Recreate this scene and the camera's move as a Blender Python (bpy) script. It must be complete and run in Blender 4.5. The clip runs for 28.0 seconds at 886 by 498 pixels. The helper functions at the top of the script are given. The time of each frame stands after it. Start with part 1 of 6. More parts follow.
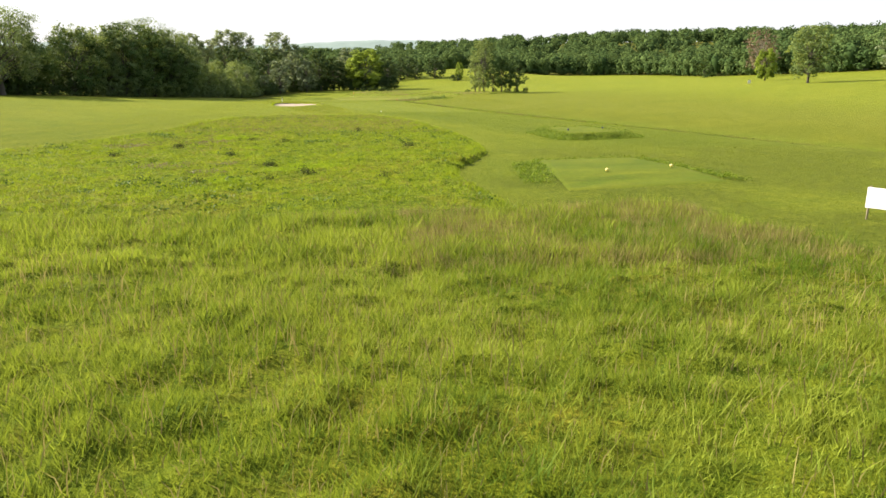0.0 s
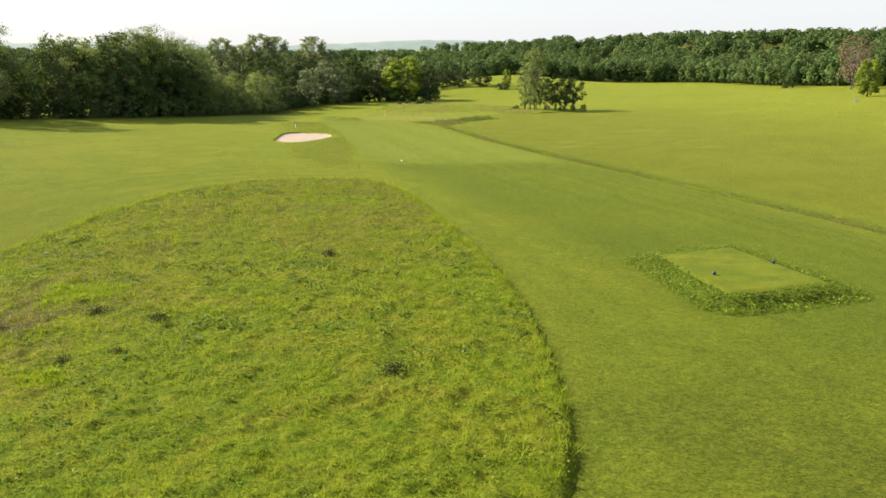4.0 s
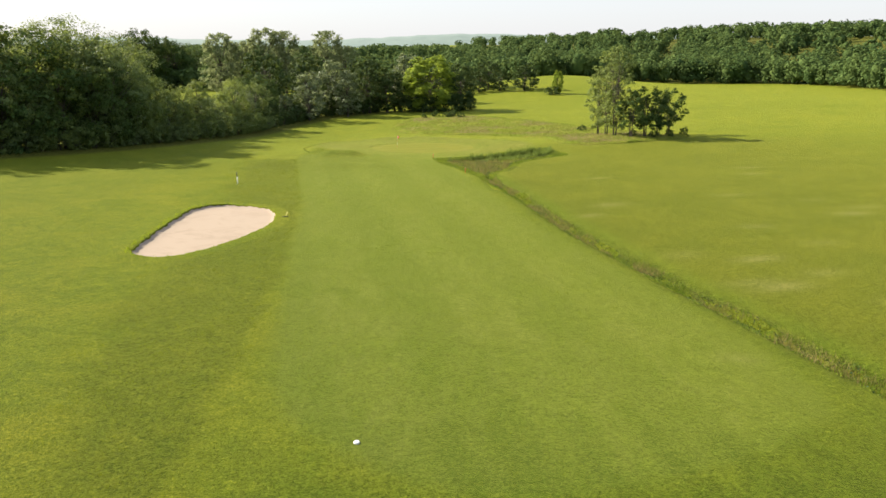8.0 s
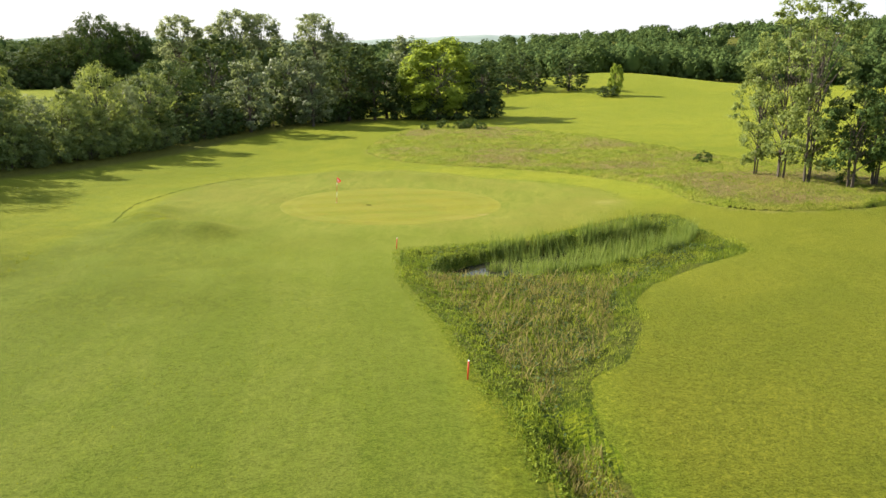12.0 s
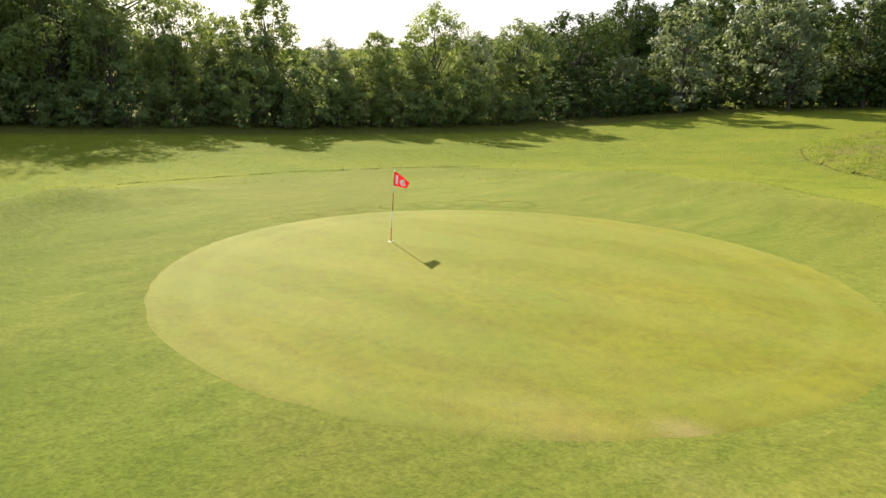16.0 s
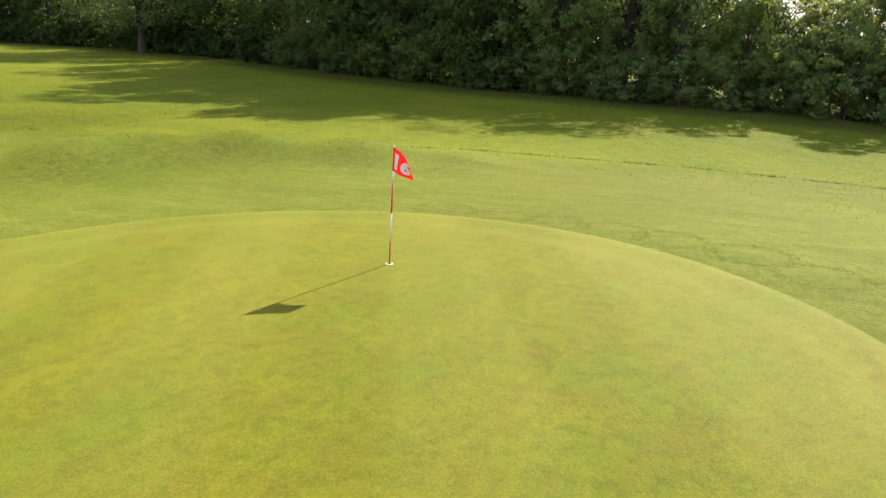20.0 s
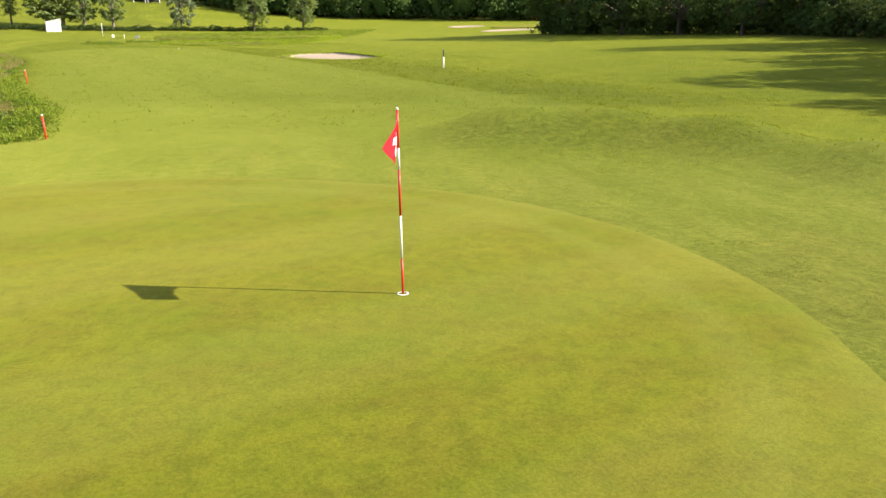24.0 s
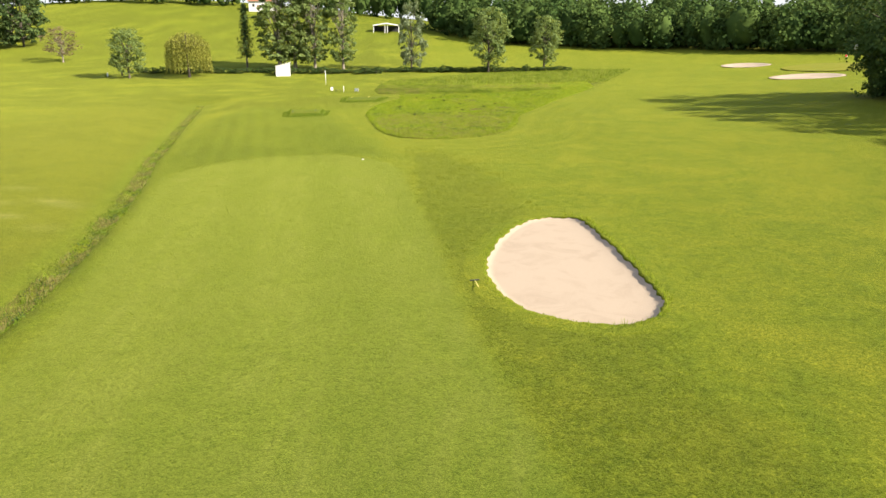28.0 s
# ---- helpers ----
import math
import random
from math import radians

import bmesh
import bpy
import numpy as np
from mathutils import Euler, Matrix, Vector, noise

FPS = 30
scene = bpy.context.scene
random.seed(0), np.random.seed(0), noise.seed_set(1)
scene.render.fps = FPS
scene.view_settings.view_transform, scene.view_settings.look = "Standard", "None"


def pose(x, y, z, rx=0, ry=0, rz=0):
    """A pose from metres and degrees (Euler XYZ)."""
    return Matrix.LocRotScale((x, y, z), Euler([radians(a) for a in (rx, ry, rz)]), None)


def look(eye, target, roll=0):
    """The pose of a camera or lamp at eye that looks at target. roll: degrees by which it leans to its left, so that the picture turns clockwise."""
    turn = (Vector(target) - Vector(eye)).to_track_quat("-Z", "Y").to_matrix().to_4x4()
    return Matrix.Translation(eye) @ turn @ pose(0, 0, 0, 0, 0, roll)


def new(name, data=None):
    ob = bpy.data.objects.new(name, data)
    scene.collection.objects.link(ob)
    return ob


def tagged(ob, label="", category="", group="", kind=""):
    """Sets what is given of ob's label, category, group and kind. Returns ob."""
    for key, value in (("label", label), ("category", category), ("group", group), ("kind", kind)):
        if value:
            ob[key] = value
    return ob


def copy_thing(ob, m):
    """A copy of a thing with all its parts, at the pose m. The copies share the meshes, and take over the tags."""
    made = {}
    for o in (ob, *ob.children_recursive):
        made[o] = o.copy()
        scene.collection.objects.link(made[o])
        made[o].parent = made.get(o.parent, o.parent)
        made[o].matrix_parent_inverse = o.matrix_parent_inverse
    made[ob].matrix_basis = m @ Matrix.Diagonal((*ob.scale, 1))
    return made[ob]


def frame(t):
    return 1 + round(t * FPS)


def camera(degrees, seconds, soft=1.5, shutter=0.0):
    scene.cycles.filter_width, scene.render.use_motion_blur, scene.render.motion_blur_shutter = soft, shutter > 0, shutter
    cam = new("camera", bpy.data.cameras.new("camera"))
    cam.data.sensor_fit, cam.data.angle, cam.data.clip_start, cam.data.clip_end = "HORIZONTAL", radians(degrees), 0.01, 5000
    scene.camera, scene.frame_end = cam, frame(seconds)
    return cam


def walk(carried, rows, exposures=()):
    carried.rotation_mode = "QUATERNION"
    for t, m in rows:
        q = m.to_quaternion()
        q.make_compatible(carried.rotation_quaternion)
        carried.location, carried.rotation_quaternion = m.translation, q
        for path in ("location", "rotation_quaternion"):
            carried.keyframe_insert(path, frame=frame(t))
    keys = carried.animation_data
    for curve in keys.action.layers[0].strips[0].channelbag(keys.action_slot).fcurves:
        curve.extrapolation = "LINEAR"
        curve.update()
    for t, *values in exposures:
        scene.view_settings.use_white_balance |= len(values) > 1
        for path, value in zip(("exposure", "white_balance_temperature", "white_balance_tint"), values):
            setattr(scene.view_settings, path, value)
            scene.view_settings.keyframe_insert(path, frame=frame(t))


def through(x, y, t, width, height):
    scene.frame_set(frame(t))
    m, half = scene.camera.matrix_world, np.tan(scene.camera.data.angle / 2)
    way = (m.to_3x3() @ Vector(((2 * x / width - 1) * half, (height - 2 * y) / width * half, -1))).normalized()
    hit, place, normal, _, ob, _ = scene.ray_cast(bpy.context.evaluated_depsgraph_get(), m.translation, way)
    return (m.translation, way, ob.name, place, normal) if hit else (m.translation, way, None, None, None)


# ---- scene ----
cam = camera(63.02, 28.0)
# seconds, x, y, z, tilt, roll, heading; the pin stands at the origin
PATH = [
    (0.0, 5.25, -214.42, 10.71, 75.41, 0.02, -5.54),
    (0.5, 5.65, -211.30, 11.22, 75.42, -0.03, -5.52),
    (1.0, 6.02, -208.15, 11.74, 75.40, 0.01, -5.47),
    (1.5, 6.38, -204.69, 12.23, 75.41, -0.02, -5.30),
    (2.0, 6.80, -201.12, 12.70, 75.40, 0.01, -4.67),
    (2.5, 7.24, -197.41, 13.11, 75.36, 0.06, -3.87),
    (3.0, 7.70, -193.52, 13.50, 75.35, 0.07, -3.14),
    (3.5, 8.12, -189.45, 13.85, 75.34, -0.03, -2.48),
    (4.0, 8.53, -185.17, 14.22, 75.33, 0.00, -1.93),
    (4.5, 8.94, -180.51, 14.61, 75.31, 0.01, -1.36),
    (5.0, 9.25, -174.94, 15.01, 75.26, 0.03, -0.70),
    (5.5, 9.38, -167.97, 15.38, 75.19, 0.06, 0.01),
    (6.0, 9.44, -160.19, 15.70, 75.12, 0.10, 0.58),
    (6.5, 9.52, -152.20, 15.92, 75.07, 0.15, 0.82),
    (7.0, 9.64, -144.29, 16.07, 75.03, 0.20, 0.82),
    (7.5, 9.76, -135.96, 15.98, 74.94, 0.20, 0.82),
    (8.0, 9.84, -127.37, 15.94, 74.88, 0.17, 0.78),
    (8.5, 9.91, -118.79, 15.85, 74.86, 0.18, 0.78),
    (9.0, 10.07, -110.24, 15.86, 74.84, 0.16, 0.86),
    (9.5, 10.13, -101.79, 15.81, 74.83, 0.13, 0.90),
    (10.0, 10.19, -93.14, 15.41, 74.90, -0.01, 0.99),
    (10.5, 10.28, -84.30, 14.66, 74.97, -0.11, 1.05),
    (11.0, 10.31, -75.88, 13.73, 74.94, -0.29, 1.06),
    (11.5, 10.69, -67.23, 12.81, 75.02, -0.24, 1.31),
    (12.0, 11.66, -58.11, 11.71, 75.10, -0.17, 2.87),
    (12.5, 13.37, -48.71, 10.42, 75.17, -0.06, 6.58),
    (13.0, 15.13, -40.07, 9.14, 75.17, 0.03, 11.75),
    (13.5, 16.29, -33.24, 8.07, 75.08, 0.05, 17.69),
    (14.0, 16.90, -27.66, 7.16, 74.94, 0.03, 23.78),
    (14.5, 17.03, -23.39, 6.58, 74.91, -0.01, 28.68),
    (15.0, 16.78, -19.74, 6.07, 75.06, 0.08, 32.97),
    (15.5, 16.67, -16.39, 5.74, 75.09, 0.13, 39.16),
    (16.0, 16.60, -13.52, 5.45, 75.10, 0.22, 46.52),
    (16.5, 16.45, -10.87, 5.21, 75.06, 0.09, 53.93),
    (17.0, 16.26, -8.42, 4.96, 75.09, 0.03, 60.97),
    (17.5, 15.90, -6.01, 4.70, 75.08, -0.00, 68.02),
    (18.0, 15.39, -3.69, 4.46, 75.03, 0.02, 75.13),
    (18.5, 14.76, -1.57, 4.31, 74.94, 0.06, 81.95),
    (19.0, 13.87, 0.45, 4.08, 74.97, 0.05, 89.13),
    (19.5, 13.00, 2.28, 3.88, 74.97, -0.03, 96.39),
    (20.0, 12.03, 3.98, 3.69, 74.98, -0.04, 103.90),
    (20.5, 10.89, 5.38, 3.49, 74.97, -0.10, 111.45),
    (21.0, 9.63, 6.54, 3.31, 74.95, 0.04, 119.03),
    (21.5, 8.32, 7.50, 3.16, 74.91, -0.07, 126.44),
    (22.0, 7.00, 8.29, 3.04, 74.88, -0.09, 133.80),
    (22.5, 5.68, 8.73, 2.96, 74.86, 0.01, 141.09),
    (23.0, 4.38, 8.77, 2.90, 74.85, 0.11, 148.36),
    (23.5, 3.13, 8.41, 2.82, 74.87, 0.12, 155.66),
    (24.0, 1.90, 7.82, 2.73, 74.89, 0.05, 162.99),
    (24.5, 0.86, 7.19, 2.68, 74.92, 0.01, 170.09),
    (25.0, -0.07, 6.30, 2.63, 74.90, 0.08, 175.40),
    (25.5, -0.84, 4.38, 3.16, 74.76, 0.16, 176.99),
    (26.0, -1.48, 0.40, 4.91, 74.66, 0.19, 178.37),
    (26.5, -2.02, -4.92, 7.38, 74.65, 0.16, 178.75),
    (27.0, -2.48, -11.60, 9.92, 74.67, 0.08, 179.24),
    (27.5, -3.45, -20.40, 12.17, 74.80, 0.08, 180.24),
    (28.0, -3.88, -30.08, 13.97, 75.11, 0.14, 181.55),
]
walk(cam, [(r[0], pose(*r[1:])) for r in PATH], [(0.0, 1.46), (2.0, 1.34), (8.0, 1.26), (9.2, 1.27), (11.0, 1.41), (11.5, 1.43), (14.2, 1.55), (17.5, 1.40), (20.5, 1.58), (24.0, 1.38), (26.5, 1.40), (28.0, 1.42)])

# ---- light ----
SUN_AZ, SUN_EL = radians(156.3), radians(32.0)
world = bpy.data.worlds.new("world")
scene.world = world
world.use_nodes = True
_n, _l = world.node_tree.nodes, world.node_tree.links
sky = _n.new("ShaderNodeTexSky")
sky.sky_type, sky.sun_disc = "NISHITA", False
sky.sun_elevation, sky.sun_rotation = SUN_EL, radians(90) - SUN_AZ
sky.air_density, sky.dust_density, sky.ozone_density = 1.0, 1.0, 1.0
# a bright summer haze lies over the horizon and thins upwards
_tc, _sep, _mr, _mx = (_n.new("ShaderNode" + k) for k in ("TexCoord", "SeparateXYZ", "MapRange", "Mix"))
_mx.data_type = "RGBA"
_l.new(_tc.outputs["Generated"], _sep.inputs[0])
_l.new(_sep.outputs[2], _mr.inputs["Value"])
_mr.inputs["From Min"].default_value, _mr.inputs["From Max"].default_value = 0.0, 0.32
_mr.inputs["To Min"].default_value, _mr.inputs["To Max"].default_value = 0.92, 0.45
_l.new(_mr.outputs[0], _mx.inputs[0])
_l.new(sky.outputs[0], _mx.inputs[6])
_mx.inputs[7].default_value = (2.95, 2.98, 3.15, 1)
_l.new(_mx.outputs[2], _n["Background"].inputs[0])
_n["Background"].inputs[1].default_value = 0.118
sun = new("sun", bpy.data.lights.new("sun", "SUN"))
sun.data.energy, sun.data.angle, sun.data.color = 5.0, radians(0.53), (1.0, 0.905, 0.74)
sun.matrix_world = look((0, 0, 60), (-60 * math.cos(SUN_AZ), -60 * math.sin(SUN_AZ), 60 - 60 * math.tan(SUN_EL)))


# ---- plan ----
def arr(*p):
    return np.array(p, float)


GREEN = (4.55, -0.2, 9.1, 8.5)
BUNKER = arr((-12.1, -80.2), (-9.9, -81), (-8.1, -79.6), (-6.4, -75.8), (-5.3, -70.8), (-5.4, -67), (-6.7, -63.2), (-9.2, -61.3),
             (-12.1, -61.1), (-13.7, -63.4), (-13.7, -66.2), (-13.4, -71), (-12.8, -76.5))
FAR_BUNKER_A = (-82, -201, 7.8, 5.0)
FAR_BUNKER_B = (-80, -233, 6.0, 5.0)
FAR_GREEN = (-97, -216, 14, 10)
WET = arr((6.9, -15.8), (9, -14.6), (11.3, -13.6), (15.2, -11.9), (18.5, -9.9), (21.1, -8.1), (24, -6.5), (25.8, -7.5), (26.3, -12), (27.4, -17.3),
          (23.8, -20.3), (20.4, -23.8), (19, -26.3), (18.5, -30.1), (17.2, -33.9), (15.6, -35.6), (15.3, -38.6), (15.6, -43), (13.8, -43), (12.9, -39.1),
          (11.8, -35.4), (10.4, -29.9), (9, -26.4), (7.8, -22.8), (7.3, -19.4))
POND = arr((9.6, -20.6), (10.1, -17.8), (12.2, -15.6), (16, -13.4), (20, -11.6), (23.5, -10.8), (24.5, -13), (22, -16),
           (18, -19), (14.8, -20.8), (12, -21.4))
DITCH = arr((14.3, -40), (14.9, -45), (16.3, -51), (17.4, -57), (18.3, -63.3), (19.7, -70.7), (22.1, -80.3), (23.6, -86), (25.9, -94), (28.4, -102), (31, -110), (35.3, -126), (41, -146), (50.2, -180.5))
HEATH = arr((-4, 42), (3, 29), (10, 24), (19.5, 18), (24, 11), (26.8, 6), (27.7, -3), (30.6, -7.3), (35.7, -8), (42, -6),
            (50, 0), (52, 6), (46, 15), (40, 28), (30, 55), (15, 76), (2, 78), (-4, 60))
MEADOW = arr((-13.2, -150), (-12.2, -140), (-10.2, -129.5), (-5.5, -122.8), (1.5, -121.4), (6.2, -125.6), (9.2, -136), (11.6, -148), (12.9, -158), (12.7, -167),
             (11.6, -172.3), (9.8, -177.5), (9.1, -182), (9.3, -185), (9.9, -190.4), (8, -191.4), (0, -192), (-12, -194),
             (-24, -198), (-36, -206), (-21.6, -174.5))
TALL = arr((-30, -198.4), (-12, -194.8), (0, -193.2), (8, -192.9), (12, -192.2), (14.5, -192), (15.5, -196), (16.5, -201), (17, -208), (15, -222),
           (0, -234), (-30, -247), (-50, -237), (-37, -208))
FAIRWAY = arr((-14.3, -12), (-12, -26), (-9.5, -37.6), (-6.6, -51), (-4.6, -59.5), (-2.7, -72), (0.1, -88), (2.5, -101.3), (5.4, -106), (9.6, -108.9), (12.4, -109.2), (15.4, -108.4), (18.8, -107),
              (22.6, -104.2), (25, -100), (22.4, -88), (19.2, -76), (16, -64), (13.6, -50), (10.5, -33), (8, -22), (6.5, -16), (0, -13), (-8, -13))
APRON = arr((-15, 12), (-15.2, 5), (-14.5, 0), (-12.5, -8), (-8, -14), (0, -16.5), (7, -16), (11.3, -14.1), (16.8, -11), (20.4, -7.9), (22.6, -4.2), (23.2, -0.7),
            (22, 4.7), (16.7, 11.5), (9.5, 15.2), (3, 18.2), (-6, 19), (-12, 17))
TEE_A = arr((13.9, -177.1), (19.3, -176.2), (20.2, -185.8), (12.7, -187.3))
TEE_B = arr((20.1, -151.5), (24.4, -150.0), (25.9, -156.8), (20.8, -158.1))
GROOVE = arr((-13.3, -11), (-14.8, -6.7), (-16.1, -2), (-16, 2), (-15.8, 6.7), (-14.6, 12.4), (-12.7, 17))
GROOVE_EAST = arr((3.5, 18.2), (5.5, 17.3), (9.5, 15.2), (16.7, 11.5), (20, 8), (22, 4.7), (23, 1))


def rounded(p, n=4):
    """A smooth closed outline through the corners."""
    out = []
    for i in range(len(p)):
        a, b, c, d = (p[(i + k) % len(p)] for k in (-1, 0, 1, 2))
        for j in range(n):
            u = j / n
            out.append(0.5 * (2 * b + (c - a) * u + (2 * a - 5 * b + 4 * c - d) * u * u + (3 * b - a - 3 * c + d) * u ** 3))
    return np.array(out)


BUNKER, POND, MEADOW, HEATH, FAIRWAY, APRON = rounded(BUNKER), rounded(POND), rounded(MEADOW, 2), rounded(HEATH, 2), rounded(FAIRWAY, 2), rounded(APRON, 2)


def poly_sd(x, y, poly):
    """Signed distance to a closed outline, negative inside."""
    x, y = np.asarray(x, float), np.asarray(y, float)
    best, inside = np.full(x.shape, 1e18), np.zeros(x.shape, bool)
    for (ax, ay), (bx, by) in zip(poly, np.roll(poly, -1, 0)):
        dx, dy = bx - ax, by - ay
        k = np.clip(((x - ax) * dx + (y - ay) * dy) / (dx * dx + dy * dy), 0, 1)
        best = np.minimum(best, (x - ax - k * dx) ** 2 + (y - ay - k * dy) ** 2)
        cross = (ay > y) != (by > y)
        inside ^= cross & (x < ax + (y - ay) * dx / (dy if dy else 1e-9))
    return np.where(inside, -1, 1) * np.sqrt(best)


def line_d(x, y, line):
    """Distance to an open line, and how far along it (0 to 1)."""
    x, y = np.asarray(x, float), np.asarray(y, float)
    best, along = np.full(x.shape, 1e18), np.zeros(x.shape)
    n = len(line) - 1
    for i in range(n):
        (ax, ay), (bx, by) = line[i], line[i + 1]
        dx, dy = bx - ax, by - ay
        k = np.clip(((x - ax) * dx + (y - ay) * dy) / (dx * dx + dy * dy), 0, 1)
        d = (x - ax - k * dx) ** 2 + (y - ay - k * dy) ** 2
        along = np.where(d < best, (i + k) / n, along)
        best = np.minimum(best, d)
    return np.sqrt(best), along


def ell(x, y, e):
    """Rough signed distance to an ellipse (cx, cy, rx, ry)."""
    q = np.sqrt(((x - e[0]) / e[2]) ** 2 + ((y - e[1]) / e[3]) ** 2)
    return (q - 1) * min(e[2], e[3])


def ramp(u):
    u = np.clip(u, 0, 1)
    return u * u * (3 - 2 * u)


def soft(u, k):
    return k * np.logaddexp(0, u / k)


def sig(u):
    return 1 / (1 + np.exp(-np.clip(u, -40, 40)))


def hump(x, y, a, b, s, r):
    return np.exp(-((x - a) / s) ** 2 - ((y - b) / r) ** 2)


def land(x, y):
    """The lie of the land without the small works on it."""
    z = -1.2 + 0.03 * soft(30 - y, 25) + 0.06 * soft(-205 - y, 20) * (1 - 0.9 * sig((-430 - y) / 60))
    z = z + 0.05 * soft(x - 20, 15) * sig((y + 100) / 30) * (1 - 0.45 * sig((y - 90) / 30)) * (1 - 0.6 * sig((x - 260) / 60))
    z = z + 0.055 * soft(-x - 25, 10) * sig((60 - y) / 30) * (1 - 0.9 * sig((-170 - x) / 30))
    z = z + 22 * hump(x, y, 150, -400, 170, 90) - 1.5 * hump(x, y, -25, 42, 22, 30)
    z = z + 6.5 * hump(x, y, 55, 200, 40, 55)
    z = z + 0.50 * ramp((-25 - y) / 35) * ramp((y + 168) / 35) * (1 - 0.5 * sig((x - 16) / 4)) * sig((x + 60) / 12)
    z = z + 0.8 * hump(x, y, 35, 1, 13, 13) - 0.33 * hump(x, y, 12, -13.5, 9, 4.5)
    z = z + 19 * sig((x + 0.35 * y - 322) / 30) + 3 * sig((y - 310) / 30) * sig((x - 60) / 30)
    z = z + 14 * sig((y - 430) / 50) * (1 - 0.7 * sig((x - 60) / 30)) + 3 * sig((-x - 330) / 60)
    z = z + 13 * sig((x - 215) / 18) * sig((120 - y) / 35) * sig((y + 150) / 40)
    return z


MOUNDS = arr((-6.2, -12.6, 0.70, 1.9), (-9.3, -12.0, 0.68, 2.0), (-11.8, -9.4, 0.68, 1.9), (-12.7, -5.4, 0.55, 1.8), (-12.8, -1.8, 0.28, 1.8),
             (-3, 18.2, 0.4, 3.0), (3, 17.2, 0.45, 2.8), (7.5, 14.6, 0.4, 2.6), (2.2, -11.8, 0.12, 2.4))


def height(x, y):
    x, y = np.asarray(x, float), np.asarray(y, float)
    z = land(x, y)
    for a, b, h, s in MOUNDS:
        z = z + 1.1 * h * hump(x, y, a, b, s, s)
    g = ell(x, y, GREEN)
    z = z + (-0.02 * y - z) * 0.85 * ramp(1 - g / 5)
    sb = poly_sd(x, y, BUNKER)
    z = z - 0.18 * ramp((0.05 - sb) / 0.4) + 0.14 * np.exp(-((sb - 0.8) / 1.2) ** 2) * ramp((-10 - x) / 3)
    for e in (FAR_BUNKER_A, FAR_BUNKER_B):
        b = ell(x, y, e)
        z = z - 0.5 * ramp(-b / 2.0)
    z = z + 0.5 * hump(x, y, -97, -216, 14, 11)
    w = poly_sd(x, y, WET)
    z = z - 0.35 * ramp((-w + 0.3) / 1.8)
    p = poly_sd(x, y, POND)
    z = z - 1.0 * ramp((0.75 - p) / 1.3)
    d, along = line_d(x, y, DITCH)
    z = z - (0.5 - 0.25 * along) * np.exp(-(d / 0.6) ** 2) - (0.35 + 0.9 * along * along) * np.exp(-(d / 6.5) ** 2) * ramp((-38 - y) / 10)
    for tee, up in ((TEE_A, 0.3), (TEE_B, 0.45)):
        s = poly_sd(x, y, tee)
        z = z + up * ramp(1 - s / 0.8) * (ramp((y + 187.5) / 6) if up < 0.4 else 1)
    return z


def vnoise(x, y, f, seed=0.0):
    """Smooth value noise from 0 to 1, f bumps to the metre."""
    x, y = np.asarray(x, float) * f, np.asarray(y, float) * f
    i, j = np.floor(x), np.floor(y)
    u, v = ramp(x - i), ramp(y - j)

    def at(a, b):
        q = np.sin(a * 127.1 + b * 311.7 + seed * 17.3) * 43758.5453
        return q - np.floor(q)

    return (at(i, j) * (1 - u) + at(i + 1, j) * u) * (1 - v) + (at(i, j + 1) * (1 - u) + at(i + 1, j + 1) * u) * v


def band(line, half):
    """The uneven outline of a strip along a line."""
    k = np.linspace(0, len(line) - 1, len(line) * 9)
    p = np.stack([np.interp(k, np.arange(len(line)), line[:, i]) for i in (0, 1)], 1)
    d = np.gradient(p, axis=0)
    nrm = np.stack([-d[:, 1], d[:, 0]], 1) / np.linalg.norm(d, axis=1)[:, None]
    wide = half * (0.55 + 0.45 * ramp((p[:, 1] + 62) / 16))
    a, b = (wide[:, None] * (0.75 + 0.3 * np.sin(k * 2.3 + q) + 0.25 * np.sin(k * 5.9 + 2 * q))[:, None] for q in (0.4, 2.9))
    return np.concatenate([p + nrm * a, (p - nrm * b)[::-1]])


DITCH_BAND = band(np.concatenate([arr((13.9, -38)), DITCH]), 1.2)


def cover(x, y):
    """How high the sward of the unmown parts stands over the soil."""
    m, t, h = poly_sd(x, y, MEADOW), poly_sd(x, y, TALL), poly_sd(x, y, HEATH)
    w = np.minimum(poly_sd(x, y, WET), poly_sd(x, y, DITCH_BAND))
    lump = 0.15 + 0.40 * vnoise(x, y, 0.9, 1) + 0.95 * vnoise(x, y, 2.6, 2) ** 1.5 + 0.45 * vnoise(x, y, 4.0, 17)
    up = 0.15 + 0.13 * hump(x, y, 10, -176, 3, 9) 
    a = up * lump * ramp(-m / (0.32 + 1.2 * ramp((-186 - y) / 3))) - 0.05 * (m > -0.02)
    b = 0.20 * lump * ramp(-t / 0.9) - 0.05 * (t > -0.02)
    c = 0.22 * (lump + 0.8 * vnoise(x, y, 0.35, 18) - 0.25) * ramp(-h / 0.45) - 0.05 * (h > -0.02)
    d = 0.18 * lump * ramp(-w / 0.9) - 0.05 * (w > -0.02)
    low = np.minimum(np.minimum(m, t), np.minimum(h, w))
    return np.where(low == m, a, np.where(low == t, b, np.where(low == h, c, d)))


def sward(x, y):
    return height(x, y) + cover(x, y)


def h1(x, y):
    return float(height(np.array([x]), np.array([y]))[0])


